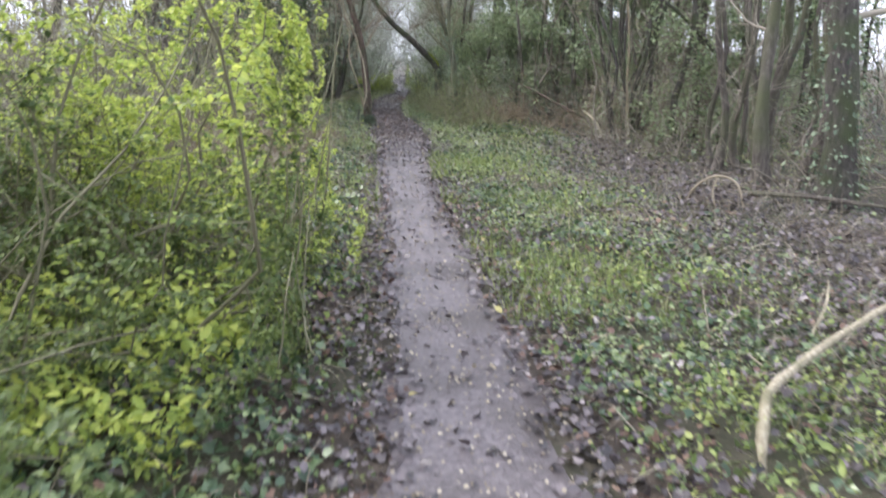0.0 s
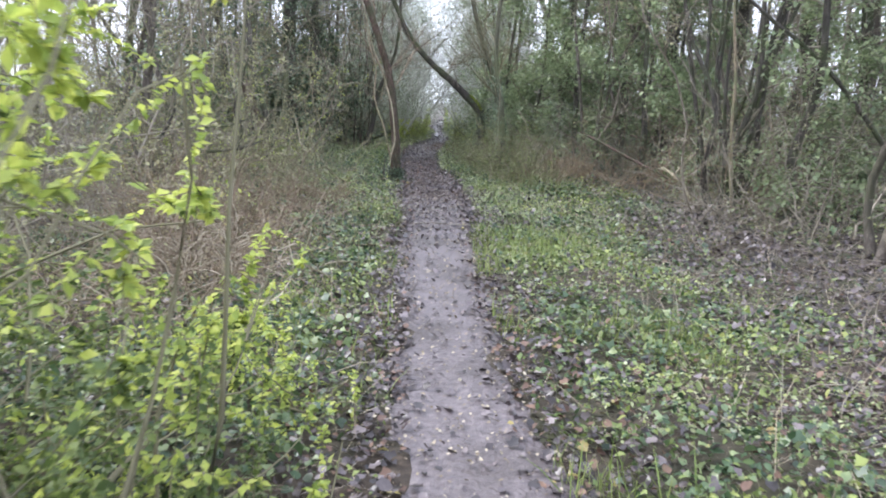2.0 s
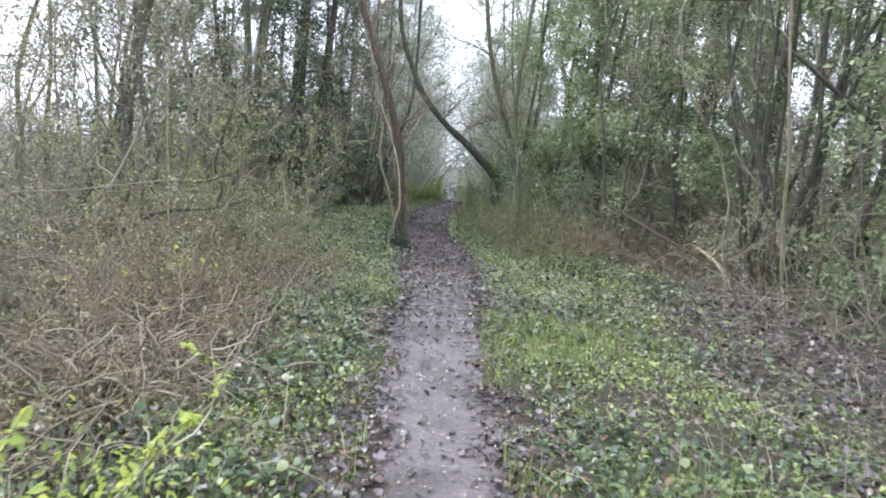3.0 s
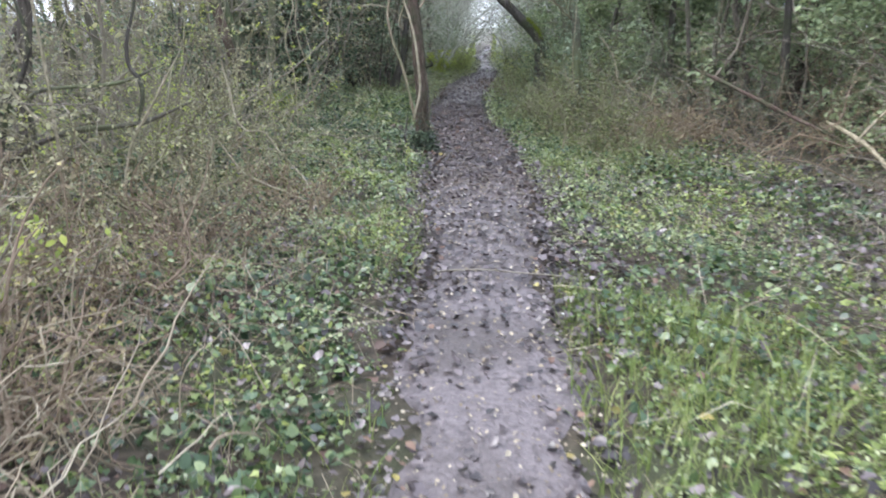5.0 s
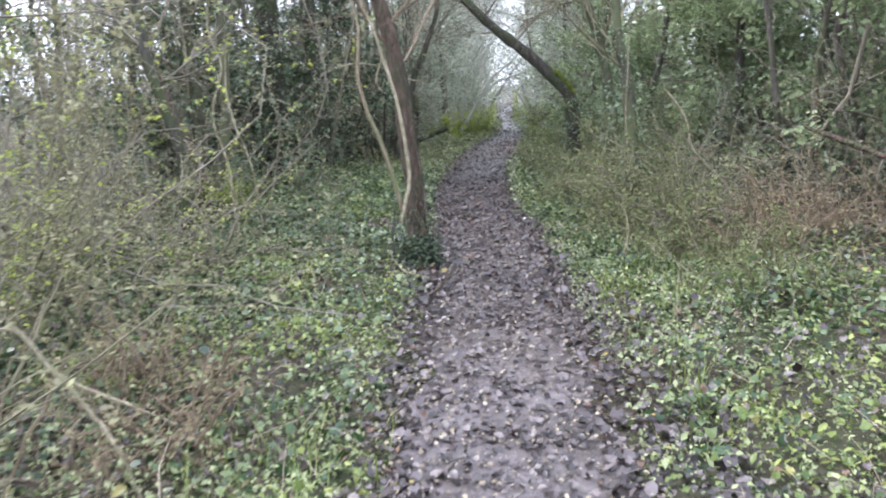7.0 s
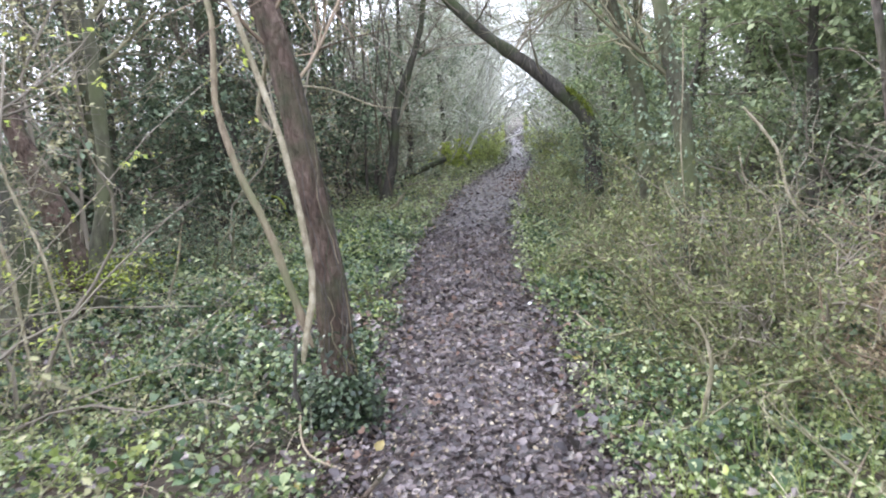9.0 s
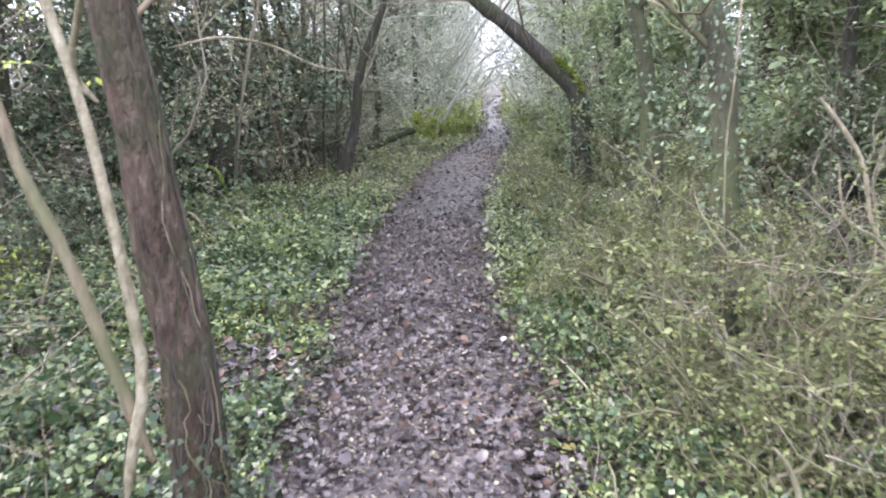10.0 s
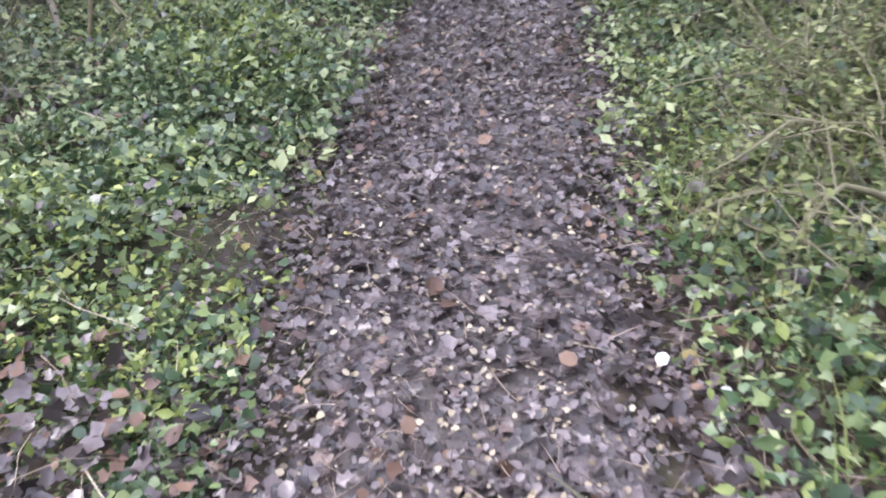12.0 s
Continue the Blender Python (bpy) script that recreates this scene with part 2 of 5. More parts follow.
CLIMBER = material("climber_bark", [(0.3, (0.15, 0.115, 0.075)), (0.5, (0.26, 0.21, 0.14)), (0.72, (0.38, 0.32, 0.21))],
                   rough=0.8, scale=18, stretch=(2, 2, 0.8), bump=0.8, bump_scale=50, stain=(0.17, 0.17, 0.09), stain_scale=4)
WHITE = material("white_scrap", [(0.3, (0.62, 0.61, 0.58)), (0.7, (0.82, 0.81, 0.79))], rough=0.7, scale=30, bump=0.3)
# distance haze is put into these two pale twig and leaf colours
HAZED_TWIG = material("haze_paled_twig", [(0.1, (0.31, 0.315, 0.265)), (0.5, (0.46, 0.47, 0.40)), (0.9, (0.60, 0.61, 0.53))],
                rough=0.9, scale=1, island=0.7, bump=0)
HAZED_LEAF = material("haze_paled_leaf", [(0.1, (0.25, 0.285, 0.205)), (0.5, (0.40, 0.445, 0.325)), (0.9, (0.53, 0.57, 0.43))],
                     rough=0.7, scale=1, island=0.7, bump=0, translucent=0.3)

# ---------------------------------------------------------------- geometry tools
rng = np.random.default_rng(7)


class Geo:
    """Collects vertices and faces in arrays, then becomes one mesh."""

    def __init__(self):
        self.v, self.f, self.n = [], [], 0

    def add(self, verts, faces):
        self.v.append(np.asarray(verts, np.float32).reshape(-1, 3))
        self.f.append(np.asarray(faces, np.int32) + self.n)
        self.n += len(self.v[-1])
        return self

    def mesh(self, name, mat, smooth=True):
        me = bpy.data.meshes.new(name)
        v = np.concatenate(self.v)
        me.vertices.add(len(v))
        me.vertices.foreach_set("co", v.ravel())
        loops = np.concatenate([f.ravel() for f in self.f])
        sizes = np.concatenate([np.full(len(f), f.shape[1], np.int32) for f in self.f])
        me.loops.add(len(loops))
        me.loops.foreach_set("vertex_index", loops)
        me.polygons.add(len(sizes))
        me.polygons.foreach_set("loop_start", np.r_[0, np.cumsum(sizes)[:-1]].astype(np.int32))
        me.update(calc_edges=True)
        if smooth:
            me.polygons.foreach_set("use_smooth", np.ones(len(sizes), bool))
        me.materials.append(mat)
        return me


def unit(a):
    return a / np.maximum(np.linalg.norm(a, axis=-1, keepdims=True), 1e-9)


def tubes(geo, P, R, sides=4, cap=False):
    """n bent tubes at once. P: n x k x 3 centre lines; R: n x k radii."""
    P, R = np.asarray(P, float), np.asarray(R, float)
    n, k = R.shape
    T = unit(np.gradient(P, axis=1))
    ref = np.where(np.abs(T[:, :1, 2:3]) > 0.8, np.array([1.0, 0.13, 0]), np.array([0.1, 0.07, 1.0]))
    U = unit(np.cross(T, np.broadcast_to(ref, T.shape)))
    W = np.cross(T, U)
    a = np.arange(sides) * 2 * np.pi / sides
    ring = P[:, :, None] + R[:, :, None, None] * (np.cos(a)[:, None] * U[:, :, None] + np.sin(a)[:, None] * W[:, :, None])
    i = np.arange(n * k * sides).reshape(n, k, sides)
    j = np.roll(i, -1, axis=2)
    geo.add(ring, np.stack([i[:, :-1], j[:, :-1], j[:, 1:], i[:, 1:]], -1).reshape(-1, 4))
    if cap:
        for e in (0, -1):
            tips = P[:, e] + T[:, e] * (0.12 if e else -0.12) * R[:, e, None]
            at = geo.n
            ringe = ring[:, e].reshape(-1, 3)
            q = np.arange(n * sides).reshape(n, sides)
            geo.add(np.concatenate([ringe, tips]), np.stack([q, np.roll(q, -1, 1), np.broadcast_to(n * sides + np.arange(n)[:, None], q.shape)], -1).reshape(-1, 3))


def wander(start, way, length, k=6, wobble=0.25, rise=0.0):
    """n lines of k points from start along way, wavering, bending up (rise > 0) or down."""
    start, way = np.asarray(start, float), unit(np.asarray(way, float))
    n = len(start)
    steps = np.repeat(way[:, None], k - 1, 1) + np.cumsum(rng.normal(0, wobble / np.sqrt(k), (n, k - 1, 3)), 1)
    steps[:, :, 2] += rise * np.linspace(0, 1, k - 1)
    steps = unit(steps) * (np.asarray(length, float) * np.ones(n) / (k - 1))[:, None, None]
    return np.concatenate([start[:, None], start[:, None] + np.cumsum(steps, 1)], 1)


def spline(points, k):
    """A smooth line of k points through a few given ones."""
    p = np.asarray(points, float)
    p = np.concatenate([2 * p[:1] - p[1:2], p, 2 * p[-1:] - p[-2:-1]])
    u = np.linspace(0, len(p) - 3 - 1e-6, k)
    i, f = u.astype(int), (u % 1)[:, None]
    a, b, c, d = p[i], p[i + 1], p[i + 2], p[i + 3]
    return 0.5 * (2 * b + (c - a) * f + (2 * a - 5 * b + 4 * c - d) * f**2 + (3 * b - a - 3 * c + d) * f**3)


def along(P, R, n, lo=0.3, hi=1.0):
    """n random places on the lines P: place, tangent and radius there."""
    m, k = R.shape
    i, u = rng.integers(0, m, n), rng.uniform(lo, hi, n) * (k - 1)
    j = np.minimum(u.astype(int), k - 2)
    f = (u - j)[:, None]
    at = P[i, j] * (1 - f) + P[i, j + 1] * f
    return at, unit(P[i, j + 1] - P[i, j]), R[i, j] * (1 - f[:, 0]) + R[i, j + 1] * f[:, 0]


def taper(n, k, r0, r1):
    return np.asarray(r0 * np.ones(n))[:, None] * np.linspace(1, 0, k) + np.asarray(r1 * np.ones(n))[:, None] * np.linspace(0, 1, k)


LEAF_SHAPES = {
    "ivy": ([(0, 0, 0), (-0.52, 0.30, -0.12), (-0.25, 0.52, -0.02), (0, 1.0, -0.08), (0.25, 0.52, -0.02), (0.52, 0.30, -0.12)],
            [(0, 2, 1), (0, 3, 2), (0, 4, 3), (0, 5, 4)]),
    "round": ([(0, 0, 0), (-0.46, 0.22, -0.08), (-0.36, 0.64, -0.04), (0, 0.95, -0.1), (0.36, 0.64, -0.04), (0.46, 0.22, -0.08)],
              [(0, 2, 1), (0, 3, 2), (0, 4, 3), (0, 5, 4)]),
    "oval": ([(0, 0, 0), (-0.26, 0.35, 0.05), (-0.2, 0.7, 0.04), (0, 1.0, -0.1), (0.2, 0.7, 0.04), (0.26, 0.35, 0.05), (0, 0.5, -0.04)],
             [(6, 0, 1), (6, 1, 2), (6, 2, 3), (6, 3, 4), (6, 4, 5), (6, 5, 0)]),
    "fold": ([(0, 0, 0), (-0.3, 0.5, 0.08), (0, 1.0, -0.06), (0.3, 0.5, 0.08)], [(0, 2, 1), (0, 3, 2)]),
    "curl": ([(0, 0, 0.02), (-0.36, 0.25, 0.2), (-0.36, 0.68, 0.12), (0, 1.0, 0.06), (0.34, 0.72, 0.2), (0.38, 0.28, 0.1)],
             [(0, 2, 1), (0, 3, 2), (0, 4, 3), (0, 5, 4)]),
    "torn": ([(0, 0, 0), (-0.45, 0.2, 0.12), (-0.28, 0.5, 0.05), (-0.4, 0.85, 0.18), (0.05, 1.0, 0.02), (0.22, 0.62, 0.1), (0.5, 0.45, 0.05)],
             [(0, 2, 1), (2, 4, 3), (0, 4, 2), (0, 5, 4), (0, 6, 5)]),
    "stalk": ([(-0.006, 0, 0), (0.006, 0, 0), (-0.005, 0.5, 0.09), (0.005, 0.5, 0.09), (0, 1.0, -0.16)], [(0, 1, 3), (0, 3, 2), (2, 3, 4)]),
    "blade": ([(-0.014, 0, 0), (0.014, 0, 0), (-0.012, 0.5, 0.04), (0.012, 0.5, 0.04), (0, 1.0, -0.08)], [(0, 1, 3), (0, 3, 2), (2, 3, 4)]),
}


def leaves(geo, at, size, shape="fold", pitch=(0.0, 0.5), roll=0.5, yaw=None):
    """Many leaves at once. pitch: mean and spread of the tip's rise; roll: spread of the sideways tilt, in radians."""
    at = np.asarray(at, float)
    n = len(at)
    if not n:
        return
    t, f = (np.array(a) for a in LEAF_SHAPES[shape])
    y = rng.uniform(0, 2 * np.pi, n) if yaw is None else yaw
    p, r = rng.normal(pitch[0], pitch[1], n), rng.normal(0, roll, n)
    fwd = np.stack([np.cos(y) * np.cos(p), np.sin(y) * np.cos(p), np.sin(p)], -1)
    side = np.stack([np.sin(y), -np.cos(y), 0 * y], -1)
    up = np.cross(side, fwd)
    s2 = side * np.cos(r)[:, None] + up * np.sin(r)[:, None]
    u2 = np.cross(s2, fwd)
    v = at[:, None] + (np.asarray(size) * np.ones(n))[:, None, None] * (t[None, :, :1] * s2[:, None] + t[None, :, 1:2] * fwd[:, None] + t[None, :, 2:] * u2[:, None])
    geo.add(v, (f[None] + (np.arange(n) * len(t))[:, None, None]).reshape(-1, 3))


def thing(name, at, label, category, group="", kind=""):
    ob = new(name)
    ob.location = at
    ob.empty_display_size = 0.2
    return tagged(ob, label, category, group, kind)


def part(name, geo, mat, parent=None, label="", smooth=True):
    """Links the collected geometry, in world metres, as one mesh under a thing."""
    ob = new(name, geo.mesh(name, mat, smooth))
    if parent is not None:
        ob.parent = parent
        ob.matrix_parent_inverse = Matrix.Translation(parent.location).inverted()
    return tagged(ob, label)


def stuff(name, geo, mat, label, category, smooth=True):
    return tagged(part(name, geo, mat, None, "", smooth), label, category, "", "stuff")


# ---------------------------------------------------------------- the lie of the land
PATH_Y = np.array([-8, 0, 3, 5.5, 7.5, 9, 11, 12.7, 14.5, 16.6, 18.5, 20, 23, 27, 30, 34, 40, 50, 120])
PATH_L = np.array([0.4, -0.02, -0.18, -0.38, -0.58, -0.72, -0.98, -1.1, -1.36, -1.58, -1.8, -2.1, -2.47, -2.72, -2.66, -2.5, -2.8, -3.7, -6])
PATH_R = np.array([1.2, 0.75, 0.58, 0.31, 0.05, -0.12, -0.26, -0.36, -0.45, -0.68, -0.93, -1.25, -1.56, -1.62, -1.66, -1.74, -2.38, -3.4, -5.6])


def off_path(x, y):
    """Metres outside the path's edges (under 0: on it), and which side: -1 left, 1 right."""
    l, r = np.interp(y, PATH_Y, PATH_L), np.interp(y, PATH_Y, PATH_R)
    return np.maximum(l - x, x - r), np.where(x > (l + r) / 2, 1, -1)


def height(x, y):
    d, _ = off_path(x, y)
    s = np.clip((d + 0.1) / 1.2, 0, 1)
    bumps = 0.02 * np.sin(2.1 * x + 0.7 * y) + 0.02 * np.sin(1.3 * y - 1.7 * x + 1) + 0.012 * np.sin(5.1 * x + 3.3 * y) + 0.01 * np.sin(7.3 * y - 4 * x)
    return s * (0.03 + bumps) + (1 - s) * 0.3 * bumps - 0.012


def scatter(n, x0, x1, y0, y1, lo=0.0, hi=99.0, side=0, fade=None):
    """Places on the ground between lo and hi metres off the path."""
    x, y = rng.uniform(x0, x1, n), rng.uniform(y0, y1, n)
    d, s = off_path(x, y)
    ok = (d > lo) & (d < hi) & ((side == 0) | (s == side))
    if fade:
        ok &= rng.uniform(0, 1, n) < np.clip(fade(d), 0, 1)
    return np.stack([x, y, height(x, y)], -1)[ok]


def patchy(p, scale, seed):
    """A soft random field over the plan, 0 to 1."""
    x, y = p[:, 0] * scale + seed, p[:, 1] * scale - seed
    return 0.5 + 0.25 * (np.sin(x * 1.3 + 1.7 * np.sin(y * 0.9)) + np.sin(y * 1.7 + 1.3 * np.sin(x * 1.1 + 2)))


def clear_path(P, margin):
    """Bends lines that reach over the path back from it."""
    _, s = off_path(P[:, :1, 0], P[:, :1, 1])
    P = P.copy()
    edge = np.where(s > 0, np.interp(P[..., 1], PATH_Y, PATH_R), np.interp(P[..., 1], PATH_Y, PATH_L))
    d = s * (P[..., 0] - edge)
    P[..., 0] += s * np.where(d < margin, 0.85 * (margin - d), 0)
    return P


def sheet(xs, ys, f):
    X, Y = np.meshgrid(xs, ys)
    i = np.arange(X.size).reshape(X.shape)
    return np.stack([X, Y, f(X, Y)], -1), np.stack([i[:-1, :-1], i[:-1, 1:], i[1:, 1:], i[1:, :-1]], -1).reshape(-1, 4)


spread = np.concatenate([-np.geomspace(2500, 14, 14), np.arange(-13, 10.01, 0.16), np.geomspace(11, 2500, 14)])
depth = np.concatenate([-np.geomspace(2500, 5, 12), np.arange(-4, 40.01, 0.2), np.geomspace(41, 2600, 20)])
g = Geo()
g.add(*sheet(spread, depth, height))
tagged(part("ground", g, SOIL), "dark woodland soil covered with leaf mould and moss", "ground", "", "structure")

g = Geo()
ys = np.arange(-6, 70, 0.14)
cross = np.linspace(0, 1, 13)
l, r = np.interp(ys, PATH_Y, PATH_L), np.interp(ys, PATH_Y, PATH_R)
l = l + 0.05 * np.sin(3.1 * ys) + 0.04 * np.sin(7.7 * ys + 1) + rng.normal(0, 0.02, len(ys))
r = r + 0.05 * np.sin(2.7 * ys + 2) + 0.04 * np.sin(6.9 * ys) + rng.normal(0, 0.02, len(ys))
X = l[:, None] * (1 - cross) + r[:, None] * cross
Y = np.repeat(ys[:, None], 13, 1)
Z = height(X, Y) + 0.014 + rng.normal(0, 0.0035, X.shape) - 0.012 * np.abs(2 * cross - 1) ** 6
i = np.arange(X.size).reshape(X.shape)
g.add(np.stack([X, Y, Z], -1), np.stack([i[:-1, :-1], i[:-1, 1:], i[1:, 1:], i[1:, :-1]], -1).reshape(-1, 4))
path = tagged(part("path", g, MUD), "trodden grey-brown mud footpath strewn with fallen leaves", "path", "", "structure")


# ---------------------------------------------------------------- trees
def stem_line(points, k=14):
    return spline(points, k)[None]


def fat_trunk(geo, line, r0, r1, sides=10, flare=0.5, knots=0.08):
    k = line.shape[1]
    u = np.linspace(0, 1, k)
    rad = (r0 + (r1 - r0) * u) * (1 + flare * np.exp(-u * k * 0.55)) * (1 + rng.normal(0, knots, k))
    tubes(geo, line, rad[None], sides, cap=True)
    return rad[None]


def ivy_on(geo, line, rad, n, size=0.05, lo=0.0, hi=1.0, out=0.06, shape="fold"):
    at, _, r = along(line, rad, n, lo, hi)
    a = rng.uniform(0, 2 * np.pi, n)
    o = np.stack([np.cos(a), np.sin(a), 0 * a], -1)
    leaves(geo, at + o * (r + rng.gamma(1.5, out / 1.5, n))[:, None], rng.uniform(0.7, 1.3, n) * size, shape, (-0.5, 0.5), 0.5, a + rng.normal(0, 0.5, n))


def limbs_and_twigs(geo, line, rad, n_limb, limb, n_twig, twig, lo=0.3, up=0.5, r_limb=0.3):
    at, tan, r = along(line, rad, n_limb, lo, 1.0)
    a = rng.uniform(0, 2 * np.pi, n_limb)
    way = np.stack([np.cos(a), np.sin(a), rng.uniform(up - 0.4, up + 0.5, n_limb)], -1) + 0.3 * tan
    P = wander(at, way, rng.uniform(0.5, 1.2, n_limb) * limb, 8, 0.45, 0.15)
    R = taper(n_limb, 8, np.maximum(r * r_limb, 0.006), 0.004)
    tubes(geo, P, R, 5)
    t_at, t_tan, t_r = along(P, R, n_twig, 0.2, 1.0)
    way2 = t_tan + rng.normal(0, 0.6, (n_twig, 3))
    Q = wander(t_at, way2, rng.uniform(0.4, 1.3, n_twig) * twig, 4, 0.6, 0.05)
    tubes(geo, Q, taper(n_twig, 4, np.clip(t_r * 0.55, 0.003, 0.012), 0.0015), 3)
    return P, R, Q


def woodland_tree(points, r0, bark, label, ivy=0, limbs=14, twigs=240, crown_from=0.3, limb=1.6, ivy_top=0.8, name="tree", r1=None, group="woodland trees", leaf_size=0.055, ivy_out=0.08):
    tree = thing(name, points[0], label, "tree", group)
    line = stem_line(points)
    g = Geo()
    rad = fat_trunk(g, line, r0, r1 or r0 * 0.45)
    part("trunk", g, bark, tree)
    g = Geo()
    P, R, Q = limbs_and_twigs(g, line, rad, limbs, limb, twigs, limb * 0.5, crown_from)
    part("crown", g, TWIG if bark is not MOSS_BARK else TWIG_OLIVE, tree, "bare winter branches and twigs")
    if ivy:
        g = Geo()
        ivy_on(g, line, rad, ivy, leaf_size, 0.0, ivy_top, ivy_out)
        part("ivy", g, IVY_TREE, tree, "dark green climbing ivy")
    return tree


def up(x, y, h=8.0, dx=0.0, dy=0.0, wob=0.12):
    """A rising trunk line from the ground at x, y."""
    z = float(height(np.array(x), np.array(y))) - 0.08
    return [(x + dx * u + (rng.normal(0, wob) if 0 < u else 0), y + dy * u + (rng.normal(0, wob) if 0 < u else 0), z + (h - z) * u) for u in (0, 0.12, 0.3, 0.55, 0.8, 1)]


# the ivy-footed tree beside the path, with two pale climbers
tree = thing("tree", (-1.85, 17.05, 0), "reddish-brown leaning tree with ivy round its foot beside the path", "tree")
main = stem_line([(-1.82, 17.05, -0.1), (-1.81, 17.05, 0.3), (-1.81, 17.05, 0.65), (-1.845, 17.05, 1.0), (-1.875, 17.05, 1.3), (-1.905, 17.05, 1.6), (-2.02, 17.06, 2.1), (-2.26, 17.1, 2.8), (-2.62, 17.2, 3.7), (-3.0, 17.4, 5.0), (-3.2, 17.8, 7.5)], 44)


def furrowed_trunk(geo, line, rad, sides, depth, seed):
    """A trunk whose bark stands in uneven upright ridges, with a few bulges."""
    k = line.shape[1]
    a = np.arange(sides) * 2 * np.pi / sides
    u = np.arange(k)[:, None]
    ridge = np.sin(a * 5 + 0.35 * np.sin(u * 0.31 + seed) * 3) + 0.7 * np.sin(a * 9 + 1.7 + 0.5 * np.sin(u * 0.47))
    r = rad[0][:, None] * (1 + depth * ridge + 0.05 * np.sin(u * 0.9 + 2 * np.sin(a + seed)) + rng.normal(0, depth * 0.5, (k, sides)))
    T = unit(np.gradient(line[0], axis=0))
    U = unit(np.cross(T, np.array([0.1, 1.0, 0.05])))
    W = np.cross(T, U)
    ring = line[0][:, None] + r[..., None] * (np.cos(a)[:, None] * U[:, None] + np.sin(a)[:, None] * W[:, None])
    i = np.arange(k * sides).reshape(k, sides)
    j = np.roll(i, -1, axis=1)
    geo.add(ring, np.stack([i[:-1], i[1:], j[1:], j[:-1]], -1).reshape(-1, 4))


u = np.linspace(0, 1, 44)
rad = ((0.086 - 0.045 * u) * (1 + 0.32 * np.exp(-u * 30)))[None]
g = Geo()
furrowed_trunk(g, main, rad, 30, 0.045, 1.0)
part("trunk", g, BARK_RED, tree)
g = Geo()
limbs_and_twigs(g, main, rad, 16, 1.8, 260, 0.9, 0.5, 0.8, 0.16)
part("crown", g, TWIG_RED, tree, "bare reddish twigs")
g = Geo()
ivy_on(g, main, rad, 2300, 0.03, 0.0, 0.095, 0.04, "ivy")
ivy_on(g, main, rad, 700, 0.03, 0.0, 0.05, 0.09, "ivy")
ivy_on(g, main, rad, 170, 0.026, 0.06, 0.17, 0.012, "ivy")
part("ivy", g, IVY_DARK, tree, "dark ivy leaves round the foot of the trunk")
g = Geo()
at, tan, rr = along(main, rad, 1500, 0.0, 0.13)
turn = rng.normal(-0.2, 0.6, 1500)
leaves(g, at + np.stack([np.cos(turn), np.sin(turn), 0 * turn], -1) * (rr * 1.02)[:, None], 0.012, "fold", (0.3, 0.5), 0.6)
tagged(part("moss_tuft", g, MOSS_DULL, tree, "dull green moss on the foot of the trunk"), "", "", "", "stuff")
for n in range(11):
    g = Geo()
    v = np.linspace(0, 1, 22)
    turn = rng.uniform(-2.6, 0.4) + np.cumsum(rng.normal(0, 0.16, 22))
    z = v * rng.uniform(0.5, 1.9)
    cx, cy = np.interp(z, main[0][:, 2], main[0][:, 0]), np.interp(z, main[0][:, 2], main[0][:, 1])
    q = np.interp(z, main[0][:, 2], rad[0]) * 1.07
    tubes(g, np.stack([cx + q * np.cos(turn), cy + q * np.sin(turn), z], -1)[None], taper(1, 22, rng.uniform(0.003, 0.007), 0.002), 5)
    part("ivy_stem", g, (BARK, BARK_DARK, CLIMBER)[n % 3], tree, "ivy stem clinging to the bark")


def climber(points, r0, r1, label, mat=PALE, name="climbing_stem", category="climber", k=22, sides=7, group=""):
    ob_geo = Geo()
    line = stem_line(points, k)
    if r0 < 0.04:
        line = line + np.cumsum(rng.normal(0, 0.12 * r0 + 0.0006, line.shape), 1)
    rr = taper(1, k, r0, r1) * (1 + rng.normal(0, 0.1, (1, k)))
    if r0 < 0.06:
        rr[:, -4:] *= np.linspace(1, 0.3, 4)
        rr[:, :2] *= (0.45, 0.8)
    tubes(ob_geo, line, rr, sides, cap=True)
    ob = part(name, ob_geo, mat)
    return tagged(ob, label, category, group), line, rr


climber([(-1.88, 16.78, 0.42), (-1.85, 16.79, 0.55), (-1.80, 16.8, 0.78), (-1.82, 16.8, 1.08), (-1.89, 16.82, 1.45), (-1.98, 16.86, 1.72), (-2.08, 16.9, 2.0), (-2.24, 16.95, 2.35), (-2.4, 17.05, 2.9), (-2.6, 17.1, 3.6)], 0.016, 0.012, "pale twisting climber stem leaning on the reddish tree")
climber([(-1.88, 16.93, 0.45), (-1.93, 16.9, 0.69), (-2.02, 16.9, 1.02), (-2.13, 16.9, 1.3), (-2.19, 16.9, 1.6), (-2.15, 16.9, 1.95), (-2.25, 16.95, 2.3), (-2.45, 17.0, 3.0)], 0.020, 0.013, "brown climber stem beside the reddish tree", CLIMBER)
climber([(-2.06, 17.15, 1.45), (-2.10, 17.12, 1.55), (-2.0, 17.1, 1.85), (-2.0, 17.1, 2.05), (-2.1, 17.1, 2.3), (-2.12, 17.1, 2.7)], 0.012, 0.008, "thin kinked pale climber stem on the reddish tree")
climber([(-1.98, 17.0, -0.02), (-2.0, 16.95, 0.25), (-1.97, 16.95, 0.5)], 0.014, 0.008, "short dark stem beside the tree foot", BARK_DARK)

